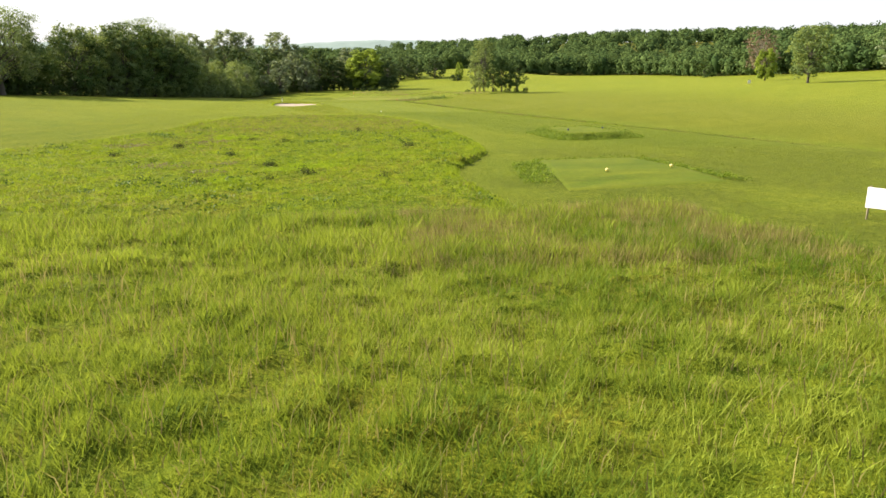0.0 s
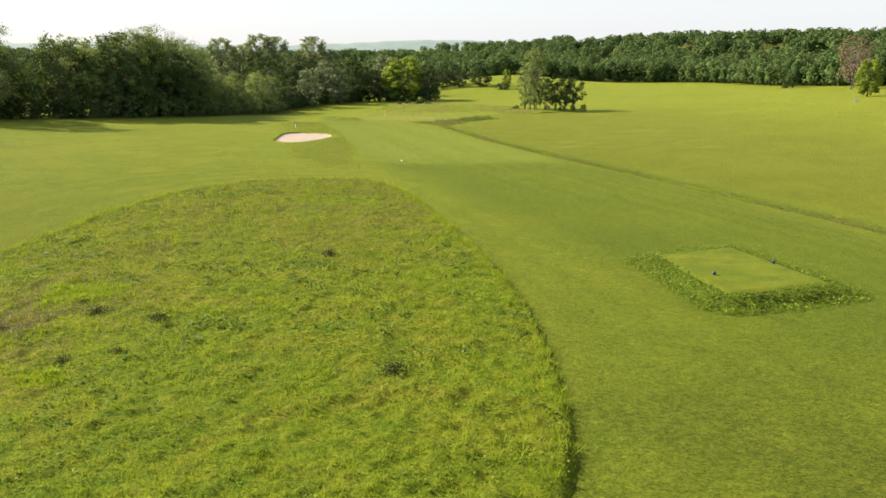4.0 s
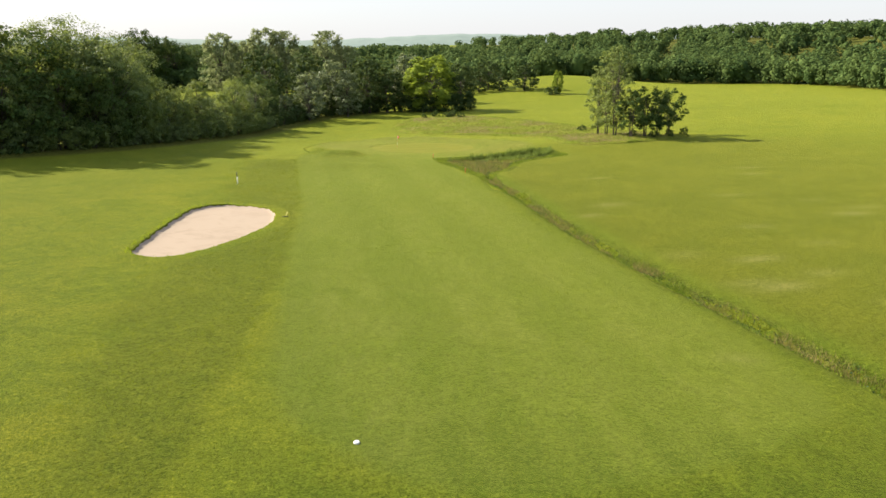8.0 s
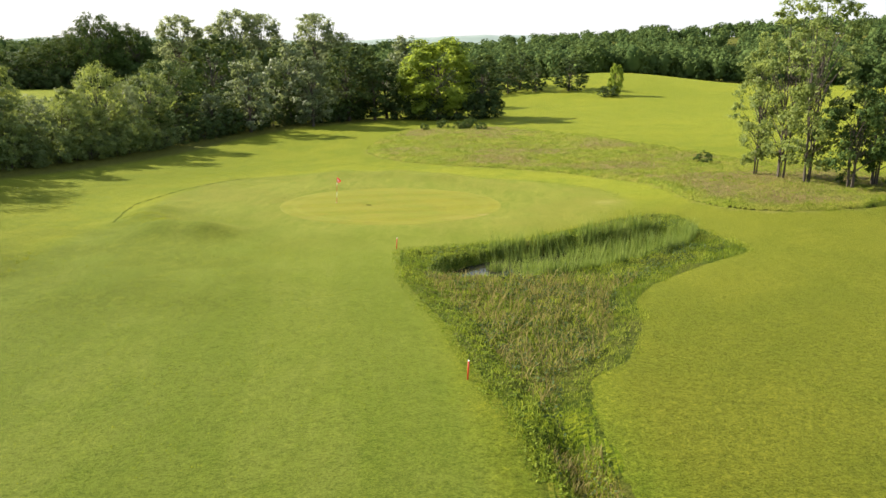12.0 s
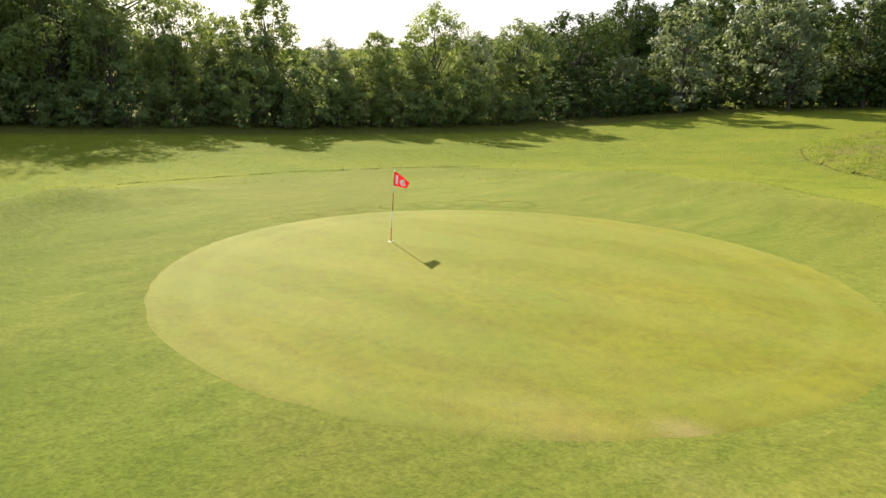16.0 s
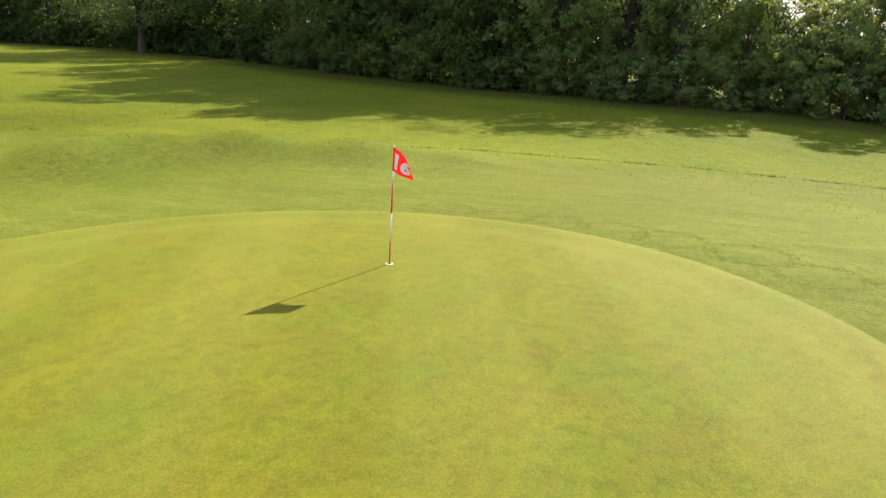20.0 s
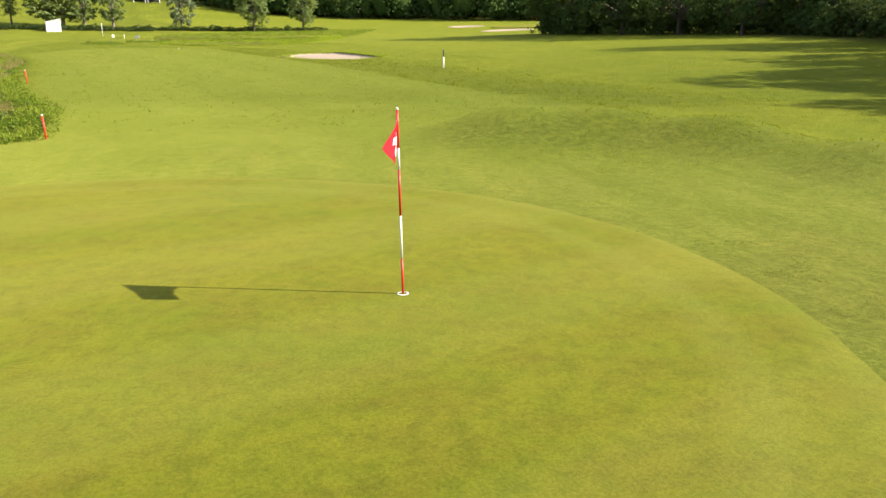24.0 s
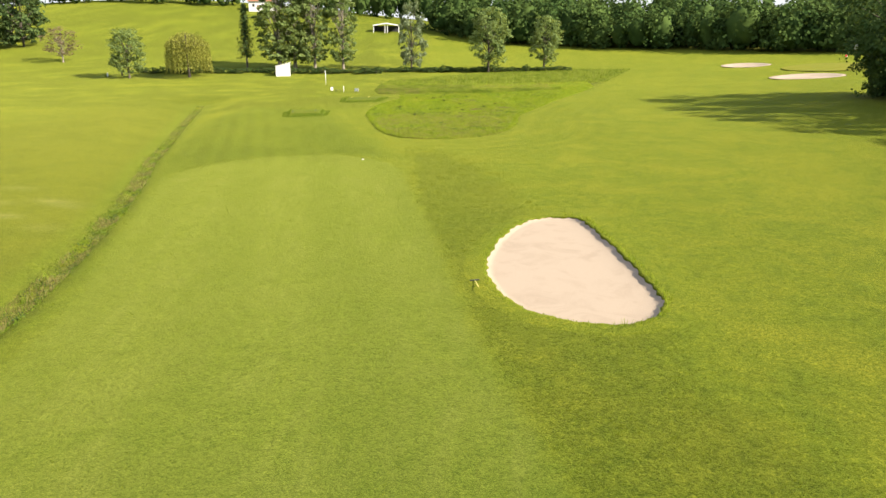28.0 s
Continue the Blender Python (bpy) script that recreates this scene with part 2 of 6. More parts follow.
# ---- building blocks ----
def mesh_of(name, verts, faces, mats=(), smooth=False, loops=None):
    """A mesh from arrays of points and of faces (all of one size)."""
    me = bpy.data.meshes.new(name)
    v, f = np.asarray(verts, np.float32).reshape(-1, 3), np.asarray(faces, np.int32)
    me.vertices.add(len(v))
    me.vertices.foreach_set("co", v.ravel())
    me.loops.add(f.size)
    me.loops.foreach_set("vertex_index", f.ravel())
    me.polygons.add(len(f))
    me.polygons.foreach_set("loop_start", np.arange(0, f.size, f.shape[1], dtype=np.int32))
    if smooth:
        me.polygons.foreach_set("use_smooth", np.ones(len(f), bool))
    me.update(calc_edges=True)
    for m in mats:
        me.materials.append(m)
    return me


def part(name, data, mat, parent, label=""):
    """Links a bmesh or a mesh as one object under a thing or a part."""
    if isinstance(data, bmesh.types.BMesh):
        me = bpy.data.meshes.new(name)
        data.to_mesh(me)
        data.free()
    else:
        me = data
    if not me.materials and mat:
        me.materials.append(mat)
    ob = new(name, me)
    ob.parent = parent
    if label:
        ob["label"] = label
    return ob


def thing(name, label, category, at=(0, 0, 0), turn=0, group="", kind=""):
    ob = new(name)
    ob.empty_display_size = 0.2
    ob.matrix_basis = pose(*at, 0, 0, turn)
    return tagged(ob, label, category, group, kind)


def box(sx, sy, sz, at=(0, 0, 0), bevel=0.0, bm=None):
    own = bm is None
    bm = bm or bmesh.new()
    r = bmesh.ops.create_cube(bm, size=1, matrix=Matrix.Translation(at) @ Matrix.Diagonal((sx, sy, sz, 1)))
    if bevel:
        es = list({e for v in r["verts"] for e in v.link_edges})
        bmesh.ops.bevel(bm, geom=es, offset=bevel, segments=2, affect="EDGES", profile=0.5)
    return bm


def rod(a, b, ra, rb, sides=10, bm=None):
    bm = bm or bmesh.new()
    a, b = Vector(a), Vector(b)
    q = (b - a).to_track_quat("Z", "Y").to_matrix().to_4x4()
    bmesh.ops.create_cone(bm, cap_ends=True, segments=sides, radius1=ra, radius2=rb, depth=(b - a).length,
                          matrix=Matrix.Translation((a + b) / 2) @ q)
    for f in bm.faces:
        f.smooth = len(f.verts) == 4
    return bm


# ---- materials ----
def nodes_of(name):
    m = bpy.data.materials.new(name)
    m.use_nodes = True
    t = m.node_tree
    return m, t, t.nodes, t.links, t.nodes["Principled BSDF"]


def coords(t, space="Object"):
    c = t.nodes.new("ShaderNodeTexCoord")
    return c.outputs[space]


def noise_tex(t, vec, scale, detail=4, rough=0.55, dist=0.0):
    n = t.nodes.new("ShaderNodeTexNoise")
    n.inputs["Scale"].default_value, n.inputs["Detail"].default_value = scale, detail
    n.inputs["Roughness"].default_value, n.inputs["Distortion"].default_value = rough, dist
    t.links.new(vec, n.inputs["Vector"])
    return n.outputs["Fac"]


def stops(t, fac, pts):
    r = t.nodes.new("ShaderNodeValToRGB")
    while len(r.color_ramp.elements) < len(pts):
        r.color_ramp.elements.new(0.5)
    for e, (p, c) in zip(r.color_ramp.elements, pts):
        e.position, e.color = p, (*c, 1) if len(c) == 3 else c
    t.links.new(fac, r.inputs[0])
    return r.outputs[0]


def mixc(t, fac, a, b, mode="MIX"):
    m = t.nodes.new("ShaderNodeMix")
    m.data_type, m.blend_type = "RGBA", mode
    for sock, v in ((m.inputs[0], fac), (m.inputs[6], a), (m.inputs[7], b)):
        if isinstance(v, (int, float)):
            sock.default_value = v
        elif isinstance(v, tuple):
            sock.default_value = (*v, 1)
        else:
            t.links.new(v, sock)
    return m.outputs[2]


def calc(t, op, a, b=0.0, clamp=False):
    m = t.nodes.new("ShaderNodeMath")
    m.operation, m.use_clamp = op, clamp
    for sock, v in zip(m.inputs, (a, b)):
        if isinstance(v, (int, float)):
            sock.default_value = v
        else:
            t.links.new(v, sock)
    return m.outputs[0]


def bump(t, bsdf, h, strength, dist):
    b = t.nodes.new("ShaderNodeBump")
    b.inputs["Strength"].default_value, b.inputs["Distance"].default_value = strength, dist
    t.links.new(h, b.inputs["Height"])
    t.links.new(b.outputs[0], bsdf.inputs["Normal"])
    return b


def plain(name, colour, rough=0.6, metal=0.0, grain=0.15, scale=20.0):
    m, t, n, l, b = nodes_of(name)
    v = coords(t)
    f = noise_tex(t, v, scale)
    g = noise_tex(t, v, scale * 0.13, 3)
    c = mixc(t, grain, colour, mixc(t, f, tuple(x * 0.55 for x in colour), tuple(min(1, x * 1.3) for x in colour)))
    c = mixc(t, calc(t, "MULTIPLY", g, grain), c, tuple(x * 0.6 for x in colour))
    l.new(c, b.inputs["Base Color"])
    b.inputs["Roughness"].default_value, b.inputs["Metallic"].default_value = rough, metal
    bump(t, b, f, 0.15, 0.01)
    return m


def attr(t, name):
    a = t.nodes.new("ShaderNodeAttribute")
    a.attribute_name = name
    return a.outputs["Fac"]


def turf(name="turf"):
    """Ground: semi-rough lawn, fairway, meadow, heath and woodland floor by the plan's own masks."""
    m, t, n, l, b = nodes_of(name)
    v = coords(t)
    fine, mid, big, huge = noise_tex(t, v, 13, 6, 0.75), noise_tex(t, v, 1.1, 6, 0.7), noise_tex(t, v, 0.16, 5, 0.65, 0.6), noise_tex(t, v, 0.022, 3)
    clump = noise_tex(t, v, 4.5, 5, 0.75, 0.4)
    mp = n.new("ShaderNodeMapping")
    l.new(v, mp.inputs[0])
    mp.inputs["Rotation"].default_value, mp.inputs["Scale"].default_value = (0, 0, radians(12)), (1.0, 0.30, 1.0)
    streak = noise_tex(t, mp.outputs[0], 0.9, 6, 0.7, 0.5)
    fleck = noise_tex(t, v, 5.5, 4, 0.8)
    lawn = mixc(t, stops(t, mid, [(0.38, (0, 0, 0)), (0.62, (1, 1, 1))]), (0.094, 0.134, 0.010), (0.164, 0.192, 0.013))
    lawn = mixc(t, stops(t, big, [(0.40, (0, 0, 0)), (0.66, (0.7, 0.7, 0.7))]), lawn, (0.228, 0.222, 0.018))
    lawn = mixc(t, stops(t, huge, [(0.42, (0, 0, 0)), (0.62, (0.5, 0.5, 0.5))]), lawn, (0.100, 0.136, 0.009))
    sep = n.new("ShaderNodeSeparateXYZ")
    l.new(v, sep.inputs[0])
    along = calc(t, "ADD", calc(t, "MULTIPLY", sep.outputs[0], 0.975), calc(t, "MULTIPLY", sep.outputs[1], 0.22))
    along = calc(t, "ADD", along, calc(t, "MULTIPLY", big, 1.5))
    band = calc(t, "ADD", calc(t, "MULTIPLY", calc(t, "SINE", calc(t, "MULTIPLY", along, 0.95)), 1.1), 0.5, True)
    fair = mixc(t, stops(t, mid, [(0.36, (0, 0, 0)), (0.64, (1, 1, 1))]), (0.084, 0.122, 0.013), (0.122, 0.156, 0.018))
    fair = mixc(t, stops(t, big, [(0.42, (0, 0, 0)), (0.66, (0.8, 0.8, 0.8))]), fair, (0.124, 0.150, 0.022))
    fair = mixc(t, stops(t, streak, [(0.46, (0, 0, 0)), (0.66, (0.5, 0.5, 0.5))]), fair, (0.150, 0.170, 0.032))
    fair = mixc(t, calc(t, "MULTIPLY", band, 0.36), fair, (0.072, 0.110, 0.010))
    c = mixc(t, attr(t, "fairway"), lawn, fair)
    east = mixc(t, stops(t, big, [(0.40, (0, 0, 0)), (0.64, (1, 1, 1))]), (0.092, 0.112, 0.009), (0.128, 0.136, 0.012))
    c = mixc(t, attr(t, "east"), c, east)
    rough = mixc(t, stops(t, clump, [(0.36, (0, 0, 0)), (0.64, (1, 1, 1))]), (0.034, 0.066, 0.005), (0.094, 0.118, 0.009))
    rough = mixc(t, stops(t, mid, [(0.50, (0, 0, 0)), (0.68, (0.7, 0.7, 0.7))]), rough, (0.150, 0.158, 0.016))
    # true rough, and the mound's shaded side painted in the same dark colours
    c = mixc(t, attr(t, "rough"), c, rough)
    apron = mixc(t, stops(t, streak, [(0.36, (0, 0, 0)), (0.64, (1, 1, 1))]), (0.080, 0.108, 0.014), (0.150, 0.158, 0.028))
    apron = mixc(t, stops(t, big, [(0.44, (0, 0, 0)), (0.62, (0.6, 0.6, 0.6))]), apron, (0.118, 0.112, 0.022))
    c = mixc(t, attr(t, "apron"), c, apron)
    # scruffy turf, with the shade on the mounds' sides painted in as darker colour
    c = mixc(t, attr(t, "scruff_shade"), c, mixc(t, stops(t, fleck, [(0.40, (0, 0, 0)), (0.6, (1, 1, 1))]), (0.034, 0.052, 0.010), (0.130, 0.132, 0.026)))
    tyre = calc(t, "ADD", calc(t, "MULTIPLY", calc(t, "SINE", calc(t, "ADD", calc(t, "ADD", calc(t, "MULTIPLY", sep.outputs[0], 2.3), calc(t, "MULTIPLY", sep.outputs[1], 0.62)), calc(t, "MULTIPLY", big, 2.5))), 0.24), 0.5, True)
    c = mixc(t, attr(t, "lush"), c, mixc(t, tyre, mixc(t, stops(t, clump, [(0.36, (0, 0, 0)), (0.62, (1, 1, 1))]), (0.016, 0.052, 0.004), (0.054, 0.104, 0.007)), mixc(t, clump, (0.052, 0.098, 0.007), (0.098, 0.142, 0.010))))
    c = mixc(t, calc(t, "MULTIPLY", attr(t, "stripe"), 0.42), c, mixc(t, 1.0, c, (0.56, 0.68, 0.6), "MULTIPLY"))
    mead = mixc(t, stops(t, mid, [(0.32, (0, 0, 0)), (0.66, (1, 1, 1))]), (0.040, 0.066, 0.008), (0.100, 0.120, 0.014))
    c = mixc(t, attr(t, "meadow"), c, mead)
    heath = mixc(t, stops(t, mid, [(0.35, (0, 0, 0)), (0.65, (1, 1, 1))]), (0.080, 0.098, 0.020), (0.195, 0.165, 0.060))
    c = mixc(t, attr(t, "heath"), c, heath)
    c = mixc(t, attr(t, "worn"), c, mixc(t, mid, (0.26, 0.21, 0.08), (0.19, 0.20, 0.05)))
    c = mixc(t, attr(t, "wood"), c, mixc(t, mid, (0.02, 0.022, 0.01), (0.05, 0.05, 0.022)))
    c = mixc(t, attr(t, "damp"), c, mixc(t, mid, (0.035, 0.04, 0.016), (0.07, 0.065, 0.03)))
    loose = calc(t, "SUBTRACT", 1.0, calc(t, "MULTIPLY", attr(t, "trim"), 0.55))
    c = mixc(t, calc(t, "MULTIPLY", stops(t, fine, [(0.40, (0.85, 0.85, 0.85)), (0.58, (0, 0, 0))]), loose), c, mixc(t, 1.0, c, (0.24, 0.33, 0.26), "MULTIPLY"))
    c = mixc(t, calc(t, "MULTIPLY", stops(t, fleck, [(0.52, (0, 0, 0)), (0.68, (0.7, 0.7, 0.7))]), loose), c, mixc(t, 1.0, c, (1.7, 1.5, 1.5), "MULTIPLY"))
    c = mixc(t, calc(t, "MULTIPLY", stops(t, clump, [(0.40, (0.75, 0.75, 0.75)), (0.56, (0, 0, 0))]), loose), c, mixc(t, 1.0, c, (0.44, 0.53, 0.46), "MULTIPLY"))
    c = mixc(t, calc(t, "MULTIPLY", attr(t, "trim"), calc(t, "SUBTRACT", 1.0, attr(t, "apron"))), c, mixc(t, 1.0, c, (0.80, 0.81, 0.82), "MULTIPLY"))
    l.new(c, b.inputs["Base Color"])
    b.inputs["Roughness"].default_value = 0.9
    b.inputs["Specular IOR Level"].default_value = 0.04
    b.inputs["Sheen Weight"].default_value = 0.20
    b.inputs["Sheen Roughness"].default_value = 0.45
    b.inputs["Sheen Tint"].default_value = (0.85, 0.85, 0.12, 1)
    relief = bump(t, b, calc(t, "ADD", fine, calc(t, "MULTIPLY", clump, 1.5)), 0.8, 0.10)
    l.new(calc(t, "SUBTRACT", 0.85, calc(t, "MULTIPLY", attr(t, "trim"), 0.5)), relief.inputs["Strength"])
    return m


def meadow_sward(name="meadow_sward", low=(0.165, 0.250, 0.012), high=(0.310, 0.350, 0.020), dry=(0.350, 0.325, 0.030), brown_a=(0.16, 0.110, 0.045), brown_b=(0.28, 0.21, 0.065), hollow=0.75):
    """Dense unmown cover: green leaf clumps, hollows with shade painted in, brown heather where the plan has it."""
    m, t, n, l, b = nodes_of(name)
    v = coords(t)
    fine, clump, mid, big = noise_tex(t, v, 22, 5, 0.8), noise_tex(t, v, 6.5, 5, 0.75, 0.3), noise_tex(t, v, 1.6, 5, 0.7), noise_tex(t, v, 0.25, 4, 0.6, 0.6)
    c = mixc(t, stops(t, mid, [(0.36, (0, 0, 0)), (0.64, (1, 1, 1))]), low, high)
    c = mixc(t, stops(t, big, [(0.46, (0, 0, 0)), (0.66, (0.8, 0.8, 0.8))]), c, dry)
    c = mixc(t, calc(t, "MULTIPLY", attr(t, "brown"), stops(t, clump, [(0.34, (0, 0, 0)), (0.58, (1, 1, 1))])), c, mixc(t, mid, brown_a, brown_b))
    # shade between clumps and blades, put into the colour of the low spots
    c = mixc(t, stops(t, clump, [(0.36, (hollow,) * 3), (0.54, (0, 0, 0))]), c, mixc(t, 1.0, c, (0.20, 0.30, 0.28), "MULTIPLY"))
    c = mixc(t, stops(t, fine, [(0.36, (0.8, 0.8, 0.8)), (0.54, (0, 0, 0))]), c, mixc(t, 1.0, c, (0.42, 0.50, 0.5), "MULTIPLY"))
    c = mixc(t, stops(t, fine, [(0.56, (0, 0, 0)), (0.72, (0.7, 0.7, 0.7))]), c, mixc(t, 1.0, c, (1.6, 1.5, 1.5), "MULTIPLY"))
    l.new(c, b.inputs["Base Color"])
    b.inputs["Roughness"].default_value = 0.9
    b.inputs["Specular IOR Level"].default_value = 0.05
    bump(t, b, calc(t, "ADD", fine, calc(t, "MULTIPLY", clump, 2.0)), 1.0, 0.20)
    return m


def putting(name="putting_turf", low=(0.110, 0.126, 0.008), high=(0.160, 0.148, 0.012), dull=(0.126, 0.100, 0.012), pale=(0.175, 0.180, 0.036), banding=0.20, sheen=0.18):
    m, t, n, l, b = nodes_of(name)
    v = coords(t)
    mp = n.new("ShaderNodeMapping")
    l.new(v, mp.inputs[0])
    mp.inputs["Rotation"].default_value, mp.inputs["Scale"].default_value = (0, 0, radians(-17)), (0.45, 0.8, 1.0)
    fine, mid, big = noise_tex(t, v, 32, 6, 0.8), noise_tex(t, mp.outputs[0], 1.7, 6, 0.68), noise_tex(t, mp.outputs[0], 0.42, 4, 0.6, 0.8)
    spot = noise_tex(t, v, 4.5, 5, 0.75)
    sep = n.new("ShaderNodeSeparateXYZ")
    l.new(v, sep.inputs[0])
    along = calc(t, "ADD", calc(t, "MULTIPLY", sep.outputs[0], -0.304), calc(t, "MULTIPLY", sep.outputs[1], 0.953))
    wave = calc(t, "SINE", calc(t, "MULTIPLY", along, 1.75))
    band = calc(t, "ADD", calc(t, "MULTIPLY", wave, 1.4), 0.5, True)
    c = mixc(t, stops(t, big, [(0.36, (0, 0, 0)), (0.64, (1, 1, 1))]), low, high)
    c = mixc(t, stops(t, mid, [(0.44, (0, 0, 0)), (0.72, (0.8, 0.8, 0.8))]), c, dull)
    c = mixc(t, stops(t, spot, [(0.36, (0.8, 0.8, 0.8)), (0.56, (0, 0, 0))]), c, mixc(t, 1.0, c, (0.66, 0.74, 0.8), "MULTIPLY"))
    c = mixc(t, calc(t, "MULTIPLY", band, banding), c, pale)
    c = mixc(t, attr(t, "ring"), c, pale)
    c = mixc(t, attr(t, "worn"), c, (0.30, 0.22, 0.11))
    c = mixc(t, calc(t, "MULTIPLY", stops(t, fine, [(0.4, (1, 1, 1)), (0.6, (0, 0, 0))]), 0.5), c, mixc(t, 1.0, c, (0.55, 0.62, 0.5), "MULTIPLY"))
    c = mixc(t, stops(t, fine, [(0.36, (0.35, 0.35, 0.35)), (0.56, (0, 0, 0))]), c, mixc(t, 1.0, c, (0.6, 0.66, 0.6), "MULTIPLY"))
    l.new(c, b.inputs["Base Color"])
    b.inputs["Roughness"].default_value = 0.8
    b.inputs["Specular IOR Level"].default_value = 0.05
    b.inputs["Sheen Weight"].default_value = sheen
    b.inputs["Sheen Roughness"].default_value = 0.4
    b.inputs["Sheen Tint"].default_value = (0.9, 0.88, 0.15, 1)
    bump(t, b, calc(t, "ADD", fine, spot), 0.5, 0.015)
    return m


def leafy(name, dark, light, thru, gloss=0.45, spread=0.5, through=0.36, spec=0.25, patch=0.35, scale=0.5):
    """Leaves and blades: each one its own shade, letting light through."""
    m, t, n, l, b = nodes_of(name)
    g, o = n.new("ShaderNodeNewGeometry"), n.new("ShaderNodeObjectInfo")
    c = mixc(t, g.outputs["Random Per Island"], dark, light)
    c = mixc(t, calc(t, "MULTIPLY", o.outputs["Random"], spread), c, mixc(t, 0.5, dark, tuple(x * 0.8 for x in light)))
    v = coords(t)
    f = noise_tex(t, v, scale, 4, 0.65)
    c = mixc(t, calc(t, "MULTIPLY", stops(t, f, [(0.5, (0, 0, 0)), (0.62, (1, 1, 1))]), patch), c, light)
    c = mixc(t, calc(t, "MULTIPLY", stops(t, f, [(0.38, (1, 1, 1)), (0.5, (0, 0, 0))]), patch), c, dark)
    l.new(c, b.inputs["Base Color"])
    b.inputs["Roughness"].default_value = gloss
    b.inputs["Specular IOR Level"].default_value = spec
    tr = n.new("ShaderNodeBsdfTranslucent")
    l.new(mixc(t, 0.55, c, thru), tr.inputs[0])
    mx = n.new("ShaderNodeMixShader")
    mx.inputs[0].default_value = through
    l.new(b.outputs[0], mx.inputs[1])
    l.new(tr.outputs[0], mx.inputs[2])
    l.new(mx.outputs[0], n["Material Output"].inputs[0])
    return m


def bark(name, a, c2):
    m, t, n, l, b = nodes_of(name)
    v = coords(t)
    f = noise_tex(t, v, 6, 6, 0.7, 1.0)
    l.new(mixc(t, f, a, c2), b.inputs["Base Color"])
    b.inputs["Roughness"].default_value = 0.9
    bump(t, b, f, 0.6, 0.03)
    return m


def sand(name="bunker_sand"):
    m, t, n, l, b = nodes_of(name)
    v = coords(t)
    f, g, k = noise_tex(t, v, 14, 5, 0.7), noise_tex(t, v, 0.45, 4, 0.6, 1.2), noise_tex(t, v, 60, 3)
    c = mixc(t, f, (0.295, 0.232, 0.170), (0.385, 0.308, 0.234))
    c = mixc(t, stops(t, g, [(0.50, (0, 0, 0)), (0.66, (0.45, 0.45, 0.45))]), c, (0.26, 0.20, 0.145))
    l.new(c, b.inputs["Base Color"])
    b.inputs["Roughness"].default_value = 0.95
    b.inputs["Specular IOR Level"].default_value = 0.1
    bump(t, b, calc(t, "ADD", f, calc(t, "MULTIPLY", k, 0.3)), 0.5, 0.05)
    return m


def pond_water(name="pond_water"):
    m, t, n, l, b = nodes_of(name)
    v = coords(t)
    l.new(mixc(t, noise_tex(t, v, 0.8), (0.012, 0.014, 0.010), (0.03, 0.028, 0.018)), b.inputs["Base Color"])
    b.inputs["Roughness"].default_value = 0.06
    b.inputs["IOR"].default_value = 1.33
    bump(t, b, noise_tex(t, v, 4, 3), 0.06, 0.02)
    return m


SWARD = meadow_sward()
HEATH_SWARD = meadow_sward("heath_sward", (0.170, 0.225, 0.020), (0.290, 0.320, 0.036), (0.340, 0.310, 0.055), (0.230, 0.150, 0.075), (0.340, 0.250, 0.120), 0.6)
BANK_SWARD = meadow_sward("bank_sward", (0.080, 0.130, 0.010), (0.170, 0.210, 0.018), (0.180, 0.180, 0.028), (0.085, 0.075, 0.040), (0.170, 0.145, 0.075), 0.95)
TURF, PUTT, SAND, WATER = turf(), putting(), sand(), pond_water()
TEE_GRASS = putting("tee_grass", (0.078, 0.112, 0.007), (0.142, 0.156, 0.011), (0.070, 0.085, 0.008), (0.13, 0.15, 0.014), 0.15, 0.05)
WOOD_BARK, PALE_BARK = bark("bark", (0.035, 0.028, 0.02), (0.11, 0.09, 0.065)), bark("pale_bark", (0.10, 0.085, 0.065), (0.30, 0.26, 0.20))
BLADE_MARK = leafy("mark_grass", (0.045, 0.080, 0.008), (0.085, 0.118, 0.012), (0.14, 0.17, 0.012), 0.7, 0.1, 0.25, 0.04, 0.3, 2.0)
LEAF_WILLOW = leafy("willow_leaves", (0.150, 0.160, 0.026), (0.290, 0.280, 0.060), (0.36, 0.36, 0.06), 0.7, 0.2, 0.35, 0.08)
LEAF_ROW = leafy("row_leaves", (0.084, 0.138, 0.046), (0.220, 0.270, 0.080), (0.40, 0.44, 0.07), 0.6, through=0.38, spec=0.15)
LEAF_ROW_DARK = leafy("dark_row_leaves", (0.074, 0.122, 0.048), (0.185, 0.235, 0.078), (0.34, 0.38, 0.07), 0.6, through=0.36, spec=0.15)
LEAF_WEED = leafy("weed_leaves", (0.026, 0.034, 0.010), (0.075, 0.080, 0.026), (0.10, 0.10, 0.03), 0.8, 0.3, 0.15, 0.05)
LEAF_SOUTH = leafy("south_wood_leaves", (0.030, 0.060, 0.016), (0.078, 0.118, 0.030), (0.12, 0.16, 0.04), 0.8, through=0.2, spec=0.03, patch=0.75, scale=0.09)
LEAF_WEED_GREEN = leafy("dock_leaves", (0.034, 0.076, 0.008), (0.110, 0.165, 0.016), (0.16, 0.24, 0.02), 0.6, 0.2, 0.2, 0.15)
LEAF_SLENDER = leafy("aspen_leaves", (0.100, 0.145, 0.034), (0.240, 0.285, 0.085), (0.36, 0.42, 0.10), 0.6, 0.2, 0.40, 0.15)
BLADE_FRESH = leafy("fresh_grass", (0.150, 0.250, 0.010), (0.290, 0.370, 0.024), (0.42, 0.52, 0.02), 0.6, 0.1, 0.4, 0.06, 0.4, 0.9)
